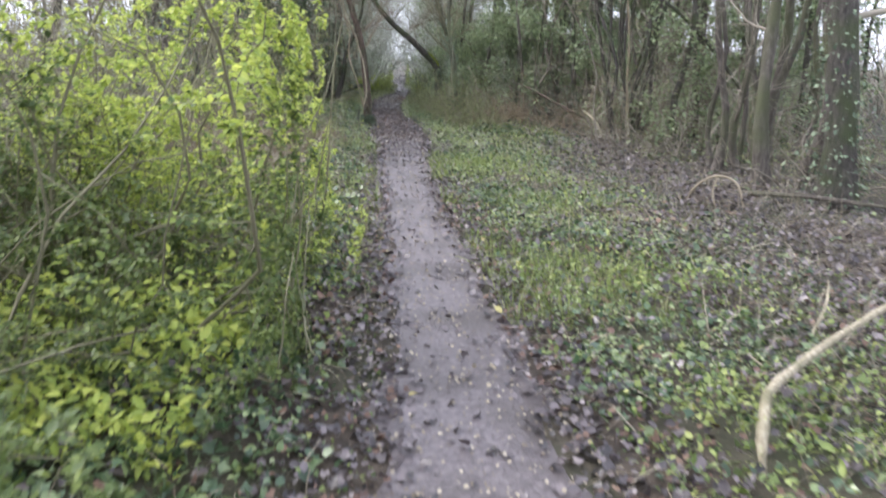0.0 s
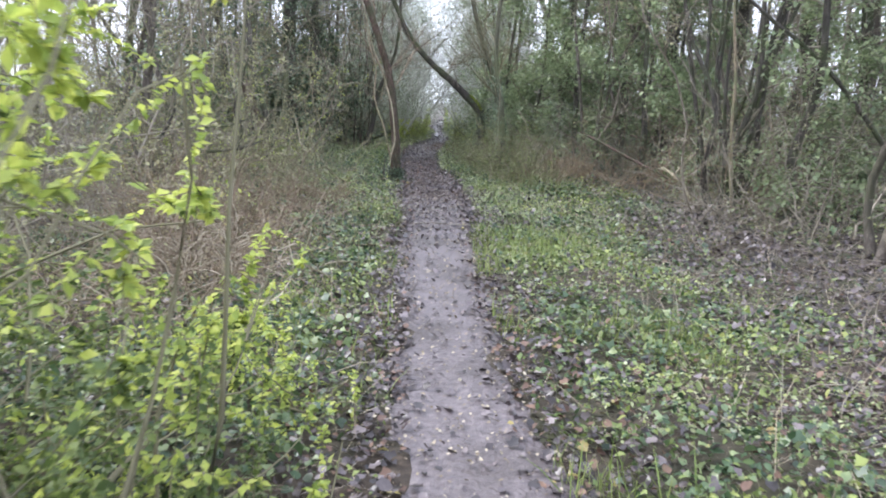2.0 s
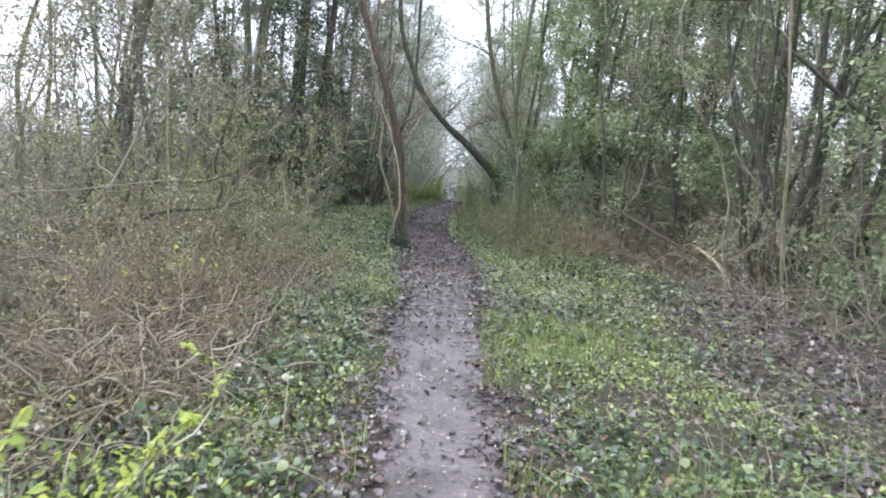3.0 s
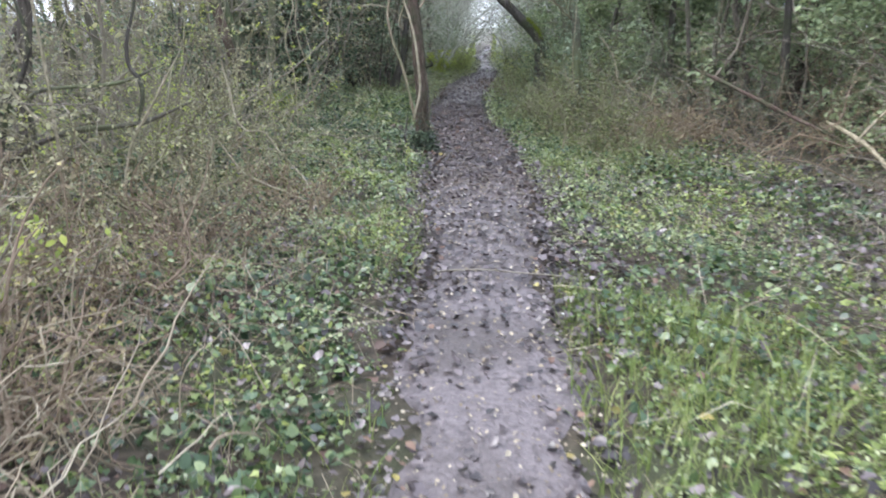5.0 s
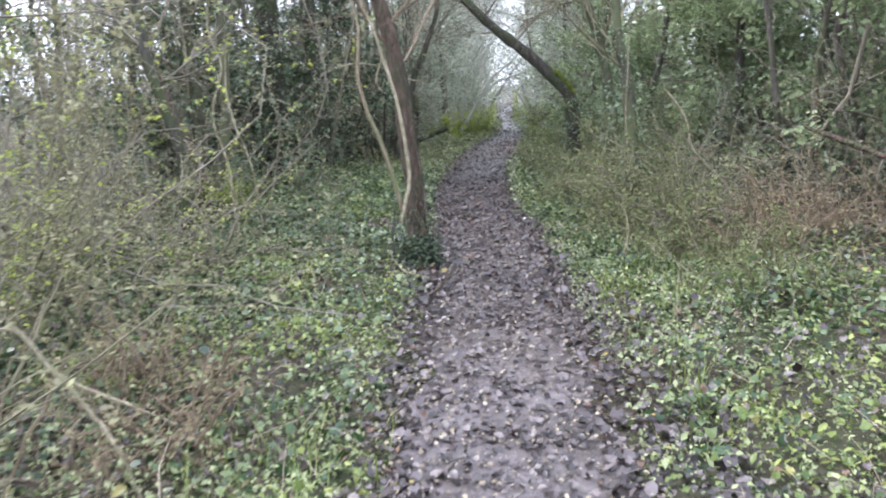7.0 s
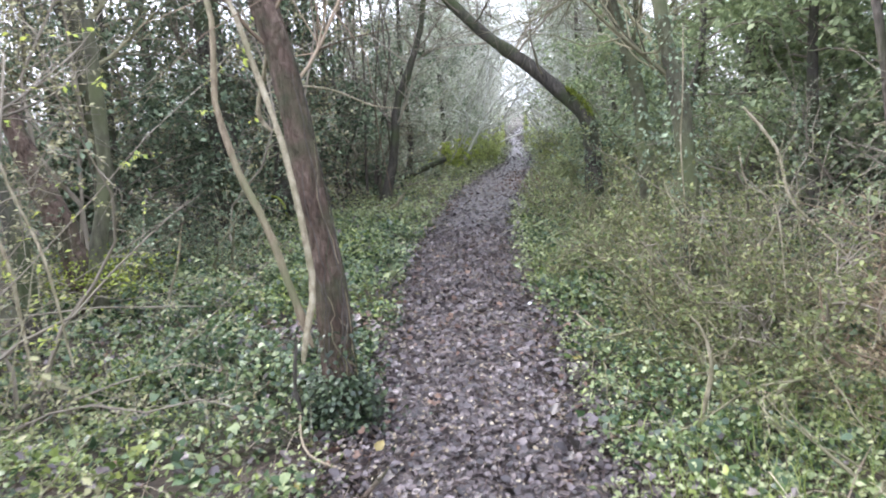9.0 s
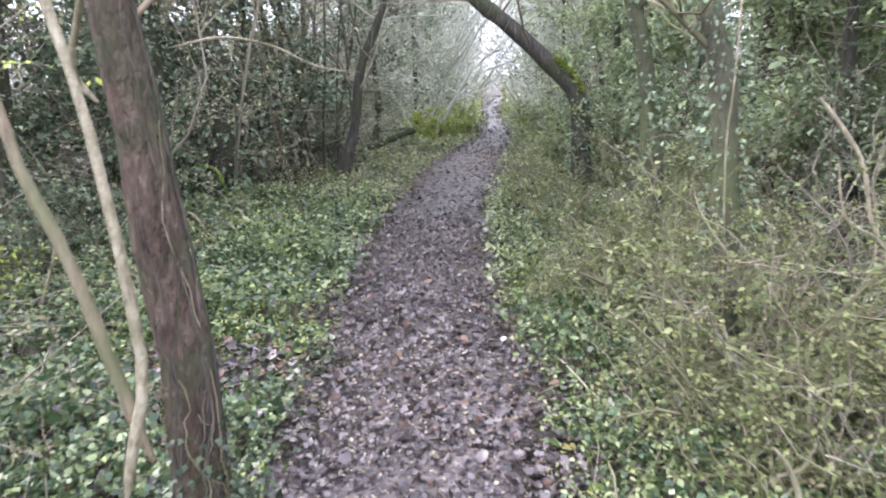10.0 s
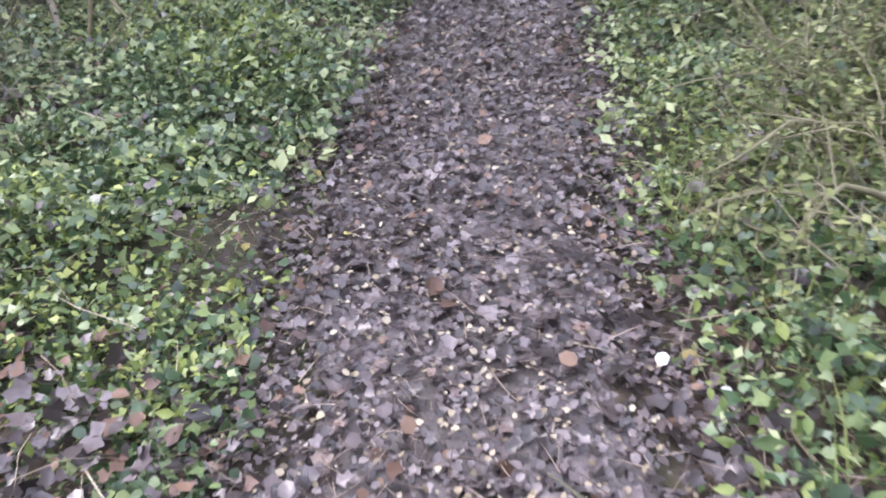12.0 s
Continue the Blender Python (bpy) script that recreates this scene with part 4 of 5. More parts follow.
# brown bare scrub on both sides
for x, y, r, h, m, leaf, lm in (
    (-3.2, 9.6, 1.2, 1.1, TWIG, 250, OLIVE), (-4.4, 8.6, 1.4, 2.6, TWIG, 300, OLIVE), (-3.4, 11.4, 1.3, 1.2, TWIG, 700, OLIVE), (-4.8, 10.6, 1.5, 1.9, TWIG, 900, OLIVE),
    (-3.5, 13.4, 1.2, 2.2, TWIG_OLIVE, 900, OLIVE), (-4.9, 13.0, 1.4, 3.2, TWIG_OLIVE, 1200, OLIVE), (-3.9, 15.0, 1.2, 2.4, TWIG_OLIVE, 2200, OLIVE), (-5.0, 15.6, 1.4, 3.4, TWIG, 2600, BRIGHT), (-4.3, 16.0, 0.9, 3.2, TWIG, 1500, BRIGHT),
    (-4.0, 16.9, 1.0, 2.3, TWIG, 1800, OLIVE), (-5.4, 17.6, 1.4, 3.4, TWIG, 1600, OLIVE), (-6.4, 12.0, 1.7, 3.8, TWIG, 900, OLIVE), (-6.6, 9.6, 1.7, 3.2, TWIG, 300, OLIVE),
    (-6.5, 14.6, 1.7, 4.2, TWIG, 1200, OLIVE), (-6.8, 17.0, 1.7, 3.4, TWIG, 600, IVY_TREE), (-6.9, 20.0, 1.7, 3.2, TWIG, 900, IVY_TREE), (-4.6, 20.6, 1.1, 1.1, TWIG_OLIVE, 1600, IVY_TREE),
    (-5.4, 19.9, 1.2, 1.3, TWIG_OLIVE, 1500, IVY_TREE), (-7.2, 23.0, 1.8, 3.4, TWIG, 900, IVY_TREE), (-6.6, 26.0, 1.8, 3.2, TWIG, 500, OLIVE), (-5.6, 28.5, 1.6, 3.0, TWIG, 400, OLIVE),
    (-5.8, 31.0, 1.7, 3.0, TWIG, 400, OLIVE), (-7.6, 29.0, 1.9, 3.6, TWIG, 400, OLIVE),
    (4.8, 6.4, 1.2, 1.6, TWIG, 60, OLIVE), (5.8, 8.0, 1.4, 2.2, TWIG, 80, OLIVE), (6.4, 10.4, 1.6, 2.6, TWIG, 150, OLIVE), (5.3, 11.4, 1.4, 2.4, TWIG, 150, OLIVE),
    (4.0, 13.2, 1.2, 2.2, TWIG, 150, OLIVE), (5.2, 14.6, 1.5, 2.6, TWIG, 300, OLIVE), (6.6, 13.6, 1.7, 3.0, TWIG, 300, IVY_TREE), (4.4, 16.2, 1.3, 2.4, TWIG_RED, 250, OLIVE),
    (6.2, 16.6, 1.7, 3.0, TWIG, 500, IVY_TREE), (2.6, 17.6, 1.3, 1.7, TWIG_RED, 500, BRACKEN), (3.45, 15.3, 0.6, 2.3, TWIG_RED, 120, OLIVE), (2.9, 13.8, 0.6, 1.8, TWIG, 60, OLIVE), (4.4, 9.6, 0.8, 1.6, TWIG, 60, OLIVE), (1.5, 17.9, 1.1, 1.25, TWIG_RED, 1100, BRACKEN), (0.75, 17.2, 0.75, 1.0, TWIG_OLIVE, 1100, OLIVE),
    (3.6, 18.7, 1.4, 2.4, TWIG_RED, 500, IVY_TREE), (2.2, 19.2, 1.3, 2.0, TWIG, 900, IVY_TREE), (0.75, 19.2, 1.0, 1.6, TWIG, 900, OLIVE), (0.3, 20.6, 0.9, 1.3, TWIG_OLIVE, 1500, OLIVE),
    (1.4, 21.4, 1.2, 2.2, TWIG, 1300, IVY_TREE), (0.5, 22.6, 1.0, 1.6, TWIG_OLIVE, 1600, OLIVE), (2.4, 22.6, 1.4, 2.8, TWIG, 1300, IVY_TREE), (1.0, 24.6, 1.2, 2.4, TWIG_OLIVE, 1500, IVY_TREE),
    (0.1, 25.4, 0.8, 1.2, TWIG_OLIVE, 1300, OLIVE), (0.4, 27.4, 1.2, 2.2, TWIG_OLIVE, 1300, OLIVE), (2.4, 26.4, 1.6, 3.2, TWIG, 1300, IVY_TREE), (4.4, 24.4, 1.6, 3.2, TWIG, 1200, IVY_TREE),
    (5.8, 22.0, 1.7, 3.2, TWIG, 1000, IVY_TREE), (0.25, 18.1, 0.6, 1.35, TWIG_OLIVE, 1400, OLIVE), (0.5, 17.9, 0.6, 1.2, TWIG, 900, OLIVE), (0.1, 18.4, 0.5, 1.5, TWIG_OLIVE, 1500, OLIVE), (-0.1, 20.0, 0.6, 1.3, TWIG_OLIVE, 1200, OLIVE), (0.2, 30.0, 1.4, 2.6, TWIG_OLIVE, 1200, OLIVE), (2.6, 30.0, 1.8, 3.6, TWIG, 900, IVY_TREE), (7.4, 19.5, 1.8, 3.0, TWIG, 500, IVY_TREE),
):
    thicket(x, y, r, h, int(16 + 7 * r), int((360 + 170 * r) * (0.55 if abs(x + 1) > 5 else 1)), m, {"bare_twig": "tangled thicket of bare grey-brown twigs", "mossy_twig": "olive mossy thicket of arching twigs", "russet_twig": "russet thicket of dead bramble and bracken"}[m.name],
            "thicket", int(leaf * 2.1 + 750 * r), BRAMBLE if lm is OLIVE and x > -1 else SCRUB if lm is OLIVE else lm, 0.031 if y < 21 else 0.046, 0.6)

# low brown mounds of dead bramble and bracken
for x, y, r, h in ((-2.15, 8.7, 0.45, 0.75), (-2.6, 9.3, 0.6, 0.95), (-2.4, 10.2, 0.5, 0.8), (-3.0, 10.6, 0.7, 1.1), (-2.7, 11.7, 0.6, 0.85), (-3.5, 12.4, 0.7, 1.1), (-4.1, 11.8, 0.8, 1.3), (-3.0, 13.2, 0.6, 0.8), (-2.35, 13.7, 0.45, 0.5), (-2.75, 14.4, 0.5, 0.6), (0.9, 17.4, 0.5, 0.9), (1.4, 17.8, 0.55, 1.05)):
    thicket(x, y, r, h, 42, 420, TWIG_RED, "low brown mound of dead bramble and bracken", "bramble_mound", 1300, BRACKEN, 0.03, 1.0, 1.0, "bramble mounds", 0.5)

for x, y, h, n in ((-3.05, 9.9, 0.95, 500), (-2.75, 11.0, 0.8, 420), (-3.5, 11.2, 1.1, 500)):
    thicket(x, y, 0.4, h, 22, 140, STRAW, "upright dry stalks with a few yellowing leaves", "dead_stalk_clump", n, FADED, 0.032, 0.5, 1.0, "dead stalk clumps", 0.5)

# grassy olive bank of stalks beside the end of the walk
for x, y, r, h in ((-0.05, 19.6, 0.6, 0.75), (0.35, 18.4, 0.7, 0.9), (-0.35, 20.8, 0.6, 0.7), (-0.6, 22.2, 0.6, 0.8), (0.6, 16.2, 0.6, 0.6), (-0.75, 23.6, 0.5, 0.8), (0.15, 17.5, 0.5, 0.6)):
    thicket(x, y, r, h, 40, 300, TWIG_OLIVE, "olive bank of fine arching stalks and small leaves", "bramble_bank", 2600, BRAMBLE, 0.024, 0.8, 1.0, "bramble banks")

# bright shrub far along the path
for x, y, r, h, n, m, text in ((-3.85, 33.2, 0.55, 0.85, 5200, BRIGHT, "rounded yellow-green shrub beside the far path"), (-3.2, 34.2, 0.6, 1.0, 5000, FRESH, "pale green shrub beside the far path"),
                               (-3.3, 36.5, 0.8, 1.2, 4500, FRESH, "pale green shrub beside the far path"), (-1.2, 35.2, 0.7, 1.0, 5200, FRESH, "pale green shrub beside the far path"),
                               (-0.5, 33.0, 0.8, 1.1, 5000, FRESH, "rounded pale green shrub beside the far path"), (-0.55, 28.4, 0.7, 0.9, 5000, SHRUB, "low green shrub beside the far path"),
                               (-1.9, 39.5, 0.8, 1.1, 4500, FRESH, "pale green shrub where the far path narrows"), (-3.9, 41.0, 1.0, 1.4, 5000, FRESH, "pale green shrub where the far path narrows"), (-2.6, 45.0, 1.2, 1.6, 6000, FRESH, "pale green shrub closing off the far path")):
    thicket(x, y, r, h, 30, 200, TWIG_OLIVE, text, "leafy_shrub", n, m, 0.065, 0.8, 1.0, "far shrubs")

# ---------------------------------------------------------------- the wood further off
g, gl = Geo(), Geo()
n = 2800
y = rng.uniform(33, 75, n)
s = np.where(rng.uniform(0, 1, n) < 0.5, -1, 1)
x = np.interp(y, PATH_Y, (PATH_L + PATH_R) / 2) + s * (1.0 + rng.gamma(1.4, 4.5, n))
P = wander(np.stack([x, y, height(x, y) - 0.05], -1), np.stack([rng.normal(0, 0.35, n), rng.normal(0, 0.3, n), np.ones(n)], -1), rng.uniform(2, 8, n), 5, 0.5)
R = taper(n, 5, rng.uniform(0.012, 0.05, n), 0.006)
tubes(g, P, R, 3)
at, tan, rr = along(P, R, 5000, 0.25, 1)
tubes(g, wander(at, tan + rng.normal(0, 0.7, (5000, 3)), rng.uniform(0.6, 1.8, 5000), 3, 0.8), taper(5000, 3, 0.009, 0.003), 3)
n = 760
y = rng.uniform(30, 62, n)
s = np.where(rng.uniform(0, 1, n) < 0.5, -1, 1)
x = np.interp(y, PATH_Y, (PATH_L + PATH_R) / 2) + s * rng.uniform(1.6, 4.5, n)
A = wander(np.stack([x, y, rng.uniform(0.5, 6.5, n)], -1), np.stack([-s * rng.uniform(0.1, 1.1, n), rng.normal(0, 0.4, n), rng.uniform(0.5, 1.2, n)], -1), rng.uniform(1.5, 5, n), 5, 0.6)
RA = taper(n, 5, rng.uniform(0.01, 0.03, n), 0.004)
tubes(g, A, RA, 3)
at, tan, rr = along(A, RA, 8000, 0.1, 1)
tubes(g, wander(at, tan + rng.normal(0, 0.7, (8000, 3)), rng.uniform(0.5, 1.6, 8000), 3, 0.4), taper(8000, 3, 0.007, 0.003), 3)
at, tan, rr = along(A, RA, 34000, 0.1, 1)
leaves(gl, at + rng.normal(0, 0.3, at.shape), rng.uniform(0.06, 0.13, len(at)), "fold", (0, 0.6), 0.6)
# the mist over the far wood is only this paled colour
stuff("far_wood", g, HAZED_TWIG, "far woodland closing over the path, haze put into its grey colour", "woodland")
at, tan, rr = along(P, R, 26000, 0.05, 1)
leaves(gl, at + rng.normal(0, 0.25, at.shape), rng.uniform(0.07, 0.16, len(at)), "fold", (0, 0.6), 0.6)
stuff("far_foliage", gl, HAZED_LEAF, "far woodland leaves with haze put into their grey-green colour", "woodland")
g = Geo()
n = 5600
a = rng.uniform(0, 2 * np.pi, n)
q = rng.uniform(16, 42, n)
x, y = q * np.sin(a), 16 + q * np.cos(a)
ok = (np.abs(x + 2.3) > 7) & (y > -8)
x, y = x[ok], y[ok]
n = len(x)
P = wander(np.stack([x, y, height(x, y) - 0.05], -1), np.stack([rng.normal(0, 0.3, n), rng.normal(0, 0.3, n), np.ones(n)], -1), rng.uniform(2, 7, n), 5, 0.45)
R = taper(n, 5, rng.uniform(0.01, 0.045, n), 0.006)
tubes(g, P, R, 3)
at, tan, rr = along(P, R, 9000, 0.2, 1)
tubes(g, wander(at, tan + rng.normal(0, 0.7, (9000, 3)), rng.uniform(0.5, 1.5, 9000), 3, 0.8), taper(9000, 3, 0.008, 0.003), 3)
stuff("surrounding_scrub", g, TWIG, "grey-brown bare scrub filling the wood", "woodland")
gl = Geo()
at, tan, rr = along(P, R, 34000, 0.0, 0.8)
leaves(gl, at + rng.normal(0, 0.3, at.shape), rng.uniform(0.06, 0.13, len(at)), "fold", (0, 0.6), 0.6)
# same leaf colour, paled to stand for haze
stuff("surrounding_foliage", gl, HAZED_LEAF, "green leaves in the surrounding scrub, colour paled for haze", "woodland")

# ---------------------------------------------------------------- dead wood and sticks
STICKS = (
    ([(3.0, 14.0, 3.75), (2.2, 13.4, 3.42), (1.2, 13.0, 3.3), (0.3, 13.0, 3.36), (-0.5, 13.0, 3.28), (-1.2, 13.0, 3.5)], 0.024, 0.008, "bare bough reaching over the path from the coppice", BARK),
    ([(3.0, 14.6, 3.15), (3.16, 14.5, 3.04), (3.68, 14.5, 2.64), (4.14, 14.5, 2.31), (4.66, 14.5, 1.84), (5.3, 14.5, 1.1), (6.1, 14.5, 0.0)], 0.022, 0.035, "dark dead pole leaning on the coppice", BARK_DARK),
    ([(3.34, 14.5, -0.02), (3.22, 14.5, 1.2), (3.18, 14.5, 2.03), (2.99, 14.5, 3.65), (2.95, 14.5, 5.2)], 0.024, 0.014, "tall thin pale stem beside the coppice", CLIMBER),
    ([(1.22, 3.17, 0.02), (1.24, 3.3, 0.16), (1.33, 3.45, 0.26), (1.6, 3.7, 0.30), (1.95, 4.0, 0.34), (2.35, 4.3, 0.38), (2.8, 4.6, 0.42)], 0.024, 0.015, "pale curved fallen branch lying in the ivy", PALE),
    ([(1.75, 4.0, 0.28), (1.9, 4.2, 0.36), (2.05, 4.5, 0.4)], 0.008, 0.005, "thin forked pale twig on the ivy", PALE),
    ([(1.7, 3.3, 0.02), (1.85, 3.4, 0.12), (2.0, 3.45, 0.1)], 0.008, 0.006, "small pale arched twig", PALE),
    ([(2.66, 8.9, 0.0), (2.72, 8.7, 0.25), (2.9, 8.6, 0.36), (3.08, 8.5, 0.28), (3.14, 8.4, 0.0)], 0.016, 0.012, "dead bramble stem arching over the litter", STRAW),
    ([(2.9, 8.6, 0.34), (2.86, 8.55, 0.18), (2.9, 8.5, 0.02)], 0.009, 0.007, "short dead twig under the arch", STRAW),
    ([(3.3, 9.4, 0.05), (3.9, 8.7, 0.12), (4.6, 8.1, 0.10)], 0.035, 0.025, "grey fallen pole lying in the litter", BARK),
    ([(2.9, 17.3, 0.5), (3.0, 16.8, 0.42), (3.05, 16.2, 0.28), (3.1, 15.75, 0.05)], 0.028, 0.022, "pale fallen branch propped on the scrub", PALE),
    ([(2.98, 16.55, 0.36), (3.25, 16.6, 0.7), (3.7, 16.8, 1.0)], 0.02, 0.012, "pale forked branch of a fallen limb", PALE),
    ([(1.6, 18.4, 1.0), (2.1, 17.8, 0.75), (2.6, 17.2, 0.5), (3.0, 16.7, 0.3)], 0.03, 0.022, "russet fallen pole slanting through the thicket", BARK_RED),
    ([(-2.62, 13.15, 1.25), (-2.55, 13.1, 1.05), (-2.52, 13.1, 0.88), (-2.44, 13.1, 0.78), (-2.32, 13.1, 0.78), (-2.22, 13.1, 0.64), (-2.0, 13.05, 0.42), (-1.85, 13.0, 0.05)], 0.009, 0.006, "pale kinked stem arching out of the thicket", PALE),
    ([(-3.83, 13.0, 0.0), (-3.8, 13.0, 0.8), (-3.84, 13.0, 1.6), (-3.86, 13.0, 2.8)], 0.014, 0.009, "pale upright pole in the thicket", PALE),
    ([(-4.15, 13.0, 1.1), (-3.95, 13.0, 0.85), (-3.8, 13.0, 0.74), (-3.74, 12.95, 0.02)], 0.013, 0.009, "pale bent branch in the thicket", PALE),
    ([(-3.35, 12.9, 0.0), (-3.26, 13.0, 0.62), (-3.05, 13.0, 0.95), (-2.87, 13.0, 1.25)], 0.014, 0.008, "pale slanting branch in the thicket", PALE),
    ([(-4.9, 13.6, 0.0), (-4.55, 13.5, 0.42), (-4.05, 13.5, 0.67), (-3.45, 13.5, 0.76), (-3.0, 13.5, 0.95)], 0.034, 0.016, "dark bough lying low across the scrub", BARK),
    ([(-3.46, 13.5, 0.76), (-3.40, 13.5, 1.04), (-3.51, 13.5, 1.24), (-3.42, 13.5, 1.6), (-3.3, 13.5, 2.0)], 0.018, 0.010, "dark crooked branch rising in the scrub", BARK_DARK),
    ([(-4.4, 13.6, 0.5), (-4.35, 13.5, 0.9), (-4.1, 13.5, 1.0), (-3.6, 13.5, 1.05), (-3.2, 13.5, 1.2)], 0.02, 0.012, "olive branch crossing the scrub", MOSS_BARK),
    ([(-4.75, 13.5, 0.1), (-4.55, 13.5, 0.8), (-4.3, 13.5, 1.3), (-4.4, 13.5, 1.9)], 0.03, 0.012, "dark crooked stem in the scrub", BARK_DARK),
    ([(-3.28, 16.8, 0.3), (-3.3, 16.8, 0.9), (-3.4, 16.8, 1.3), (-3.28, 16.8, 1.7), (-3.36, 16.8, 2.0), (-3.25, 16.8, 2.6)], 0.010, 0.007, "pale twisting stem in front of the dark ivy", PALE),
    ([(-3.05, 16.8, 0.4), (-3.1, 16.8, 0.9), (-3.25, 16.8, 1.4), (-3.22, 16.8, 1.9)], 0.008, 0.006, "pale thin hanging stem", PALE),
    ([(0.16, 17.7, 1.22), (0.2, 17.7, 1.02), (0.34, 17.7, 0.88), (0.4, 17.7, 0.3), (0.42, 17.7, 0.0)], 0.004, 0.003, "pale crooked stem in the thicket", PALE),
    ([(0.36, 18.5, 1.38), (0.47, 18.5, 1.24), (0.56, 18.5, 1.08), (0.62, 18.5, 0.82), (0.75, 18.5, 0.66), (0.97, 18.45, 0.42), (1.2, 18.4, 0.05)], 0.011, 0.007, "pale peeling branch bowed through the thicket", PALE),
    ([(-0.18, 17.0, 0.54), (-0.12, 17.0, 0.45), (-0.09, 17.0, 0.3), (-0.12, 17.0, 0.13), (-0.16, 17.0, -0.01)], 0.008, 0.011, "curved pale-green stick standing beside the path", PALE),
    ([(0.02, 18.5, 1.9), (0.01, 18.5, 1.44), (0.0, 18.55, 1.16), (0.06, 18.7, 0.5), (0.1, 18.8, 0.0)], 0.005, 0.005, "thin pale upright rod in the thicket", PALE),
    ([(-4.7, 30.0, 0.0), (-4.1, 30.0, 0.2), (-3.46, 30.0, 0.45)], 0.075, 0.06, "dark fallen log beside the far path", BARK_DARK),
    ([(-3.6, 24.75, 0.0), (-3.4, 24.7, 0.15), (-3.2, 24.65, 0.34)], 0.03, 0.018, "pale broken stick leaning from the litter", PALE),
    ([(-5.35, 24.2, 0.05), (-5.3, 24.0, 0.35), (-5.05, 23.8, 0.47), (-4.75, 23.7, 0.4), (-4.6, 23.6, 0.05)], 0.026, 0.02, "mossy hooped stem arching over the litter", MOSS),
    ([(-4.3, 21.6, 0.0), (-4.2, 21.6, 0.22), (-4.05, 21.5, 0.3), (-3.9, 21.5, 0.12)], 0.014, 0.01, "pale arched twig in the ivy", STRAW),
    ([(-3.72, 22.0, 0.0), (-3.75, 22.0, 0.2), (-3.78, 22.0, 0.26)], 0.018, 0.014, "small pale stub standing in the ivy", PALE),
    ([(-4.2, 19.5, 0.0), (-4.05, 19.5, 0.35), (-3.95, 19.5, 0.7)], 0.012, 0.008, "pale thin leaning stick", PALE),
    ([(-3.5, 20.4, 1.75), (-3.2, 20.6, 1.82), (-2.9, 20.8, 1.76), (-2.6, 21.0, 1.6), (-2.3, 21.2, 1.55)], 0.012, 0.008, "pale dead branch hanging before the dark trunks", PALE),
    ([(-1.55, 16.1, 0.03), (-1.48, 16.2, 0.06), (-1.4, 16.38, 0.12)], 0.014, 0.01, "short brown stick at the path edge", BARK_RED),
    ([(-1.06, 12.5, 0.025), (-0.75, 12.56, 0.03), (-0.4, 12.52, 0.03), (-0.12, 12.46, 0.04)], 0.006, 0.004, "thin brown stick lying across the path", TWIG),
    ([(-0.32, 12.32, 0.03), (-0.15, 12.28, 0.04), (0.0, 12.22, 0.05)], 0.011, 0.007, "pale stick at the path edge", PALE),
    ([(-1.95, 9.9, 0.10), (-1.6, 9.65, 0.10), (-1.35, 9.45, 0.07)], 0.011, 0.008, "pale straight stick in the ivy", PALE),
    ([(-1.75, 8.6, 0.12), (-1.45, 8.45, 0.11), (-1.2, 8.25, 0.06)], 0.010, 0.006, "pale straight stick in the ivy", PALE),
    ([(-1.55, 9.35, 0.04), (-1.5, 9.6, 0.10), (-1.35, 9.75, 0.14), (-1.1, 9.85, 0.12)], 0.011, 0.007, "pale bent twig in the ivy", PALE),
    ([(-2.98, 13.8, 0.6), (-2.83, 13.8, 0.40), (-2.72, 13.8, 0.31), (-2.54, 13.8, 0.24), (-2.24, 13.8, 0.12)], 0.009, 0.006, "pale curved branch end in the thicket", PALE),
    ([(-0.75, 18.95, 0.02), (-0.70, 18.7, 0.08), (-0.62, 18.5, 0.08), (-0.5, 18.3, 0.03)], 0.0055, 0.0045, "thin pale curved stalk in the ivy", STRAW),
    ([(-0.22, 18.7, 0.10), (-0.05, 18.5, 0.09), (0.15, 18.3, 0.04)], 0.006, 0.005, "thin pale stalk on the ivy", STRAW),
    ([(-1.25, 18.75, 0.02), (-1.05, 18.6, 0.03), (-0.9, 18.5, 0.03)], 0.005, 0.004, "thin dark twig on the leaves", BARK),
    ([(-2.32, 17.5, 0.08), (-2.1, 17.2, 0.09), (-1.85, 16.6, 0.09), (-1.55, 16.45, 0.04)], 0.007, 0.005, "thin pale twig on the ivy", STRAW),
)
for pts, r0, r1, label, mat in STICKS:
    climber(pts, r0, r1, label, mat, "fallen_log" if r0 > 0.07 else "dead_branch", "log" if r0 > 0.07 else "branch", 18, 8 if r0 > 0.05 else 6, "dead branches")

# hollow mossy stump in the thicket
stump = thing("tree_stump", (-4.95, 19.3, 0), "dark rotten mossy stump with a hollow beside the ivy", "stump")
g = Geo()
fat_trunk(g, stem_line([(-4.75, 19.3, -0.1), (-4.8, 19.3, 0.3), (-4.95, 19.3, 0.8), (-5.15, 19.35, 1.25), (-5.4, 19.4, 1.9)], 16), 0.16, 0.07, 12, 0.9, 0.1)
part("trunk", g, BARK_RED, stump)
g = Geo()
fat_trunk(g, stem_line([(-4.65, 19.25, -0.1), (-4.6, 19.25, 0.5), (-4.45, 19.3, 1.2), (-4.4, 19.3, 2.4)], 14), 0.08, 0.05, 10, 0.6, 0.08)
part("stem", g, MOSS_BARK, stump)
g = Geo()
q = rng.normal(0, 1, (900, 3)) * (0.28, 0.16, 0.10) + (-4.55, 19.1, 0.36)
leaves(g, q, 0.035, "fold", (0.3, 0.6), 0.6)
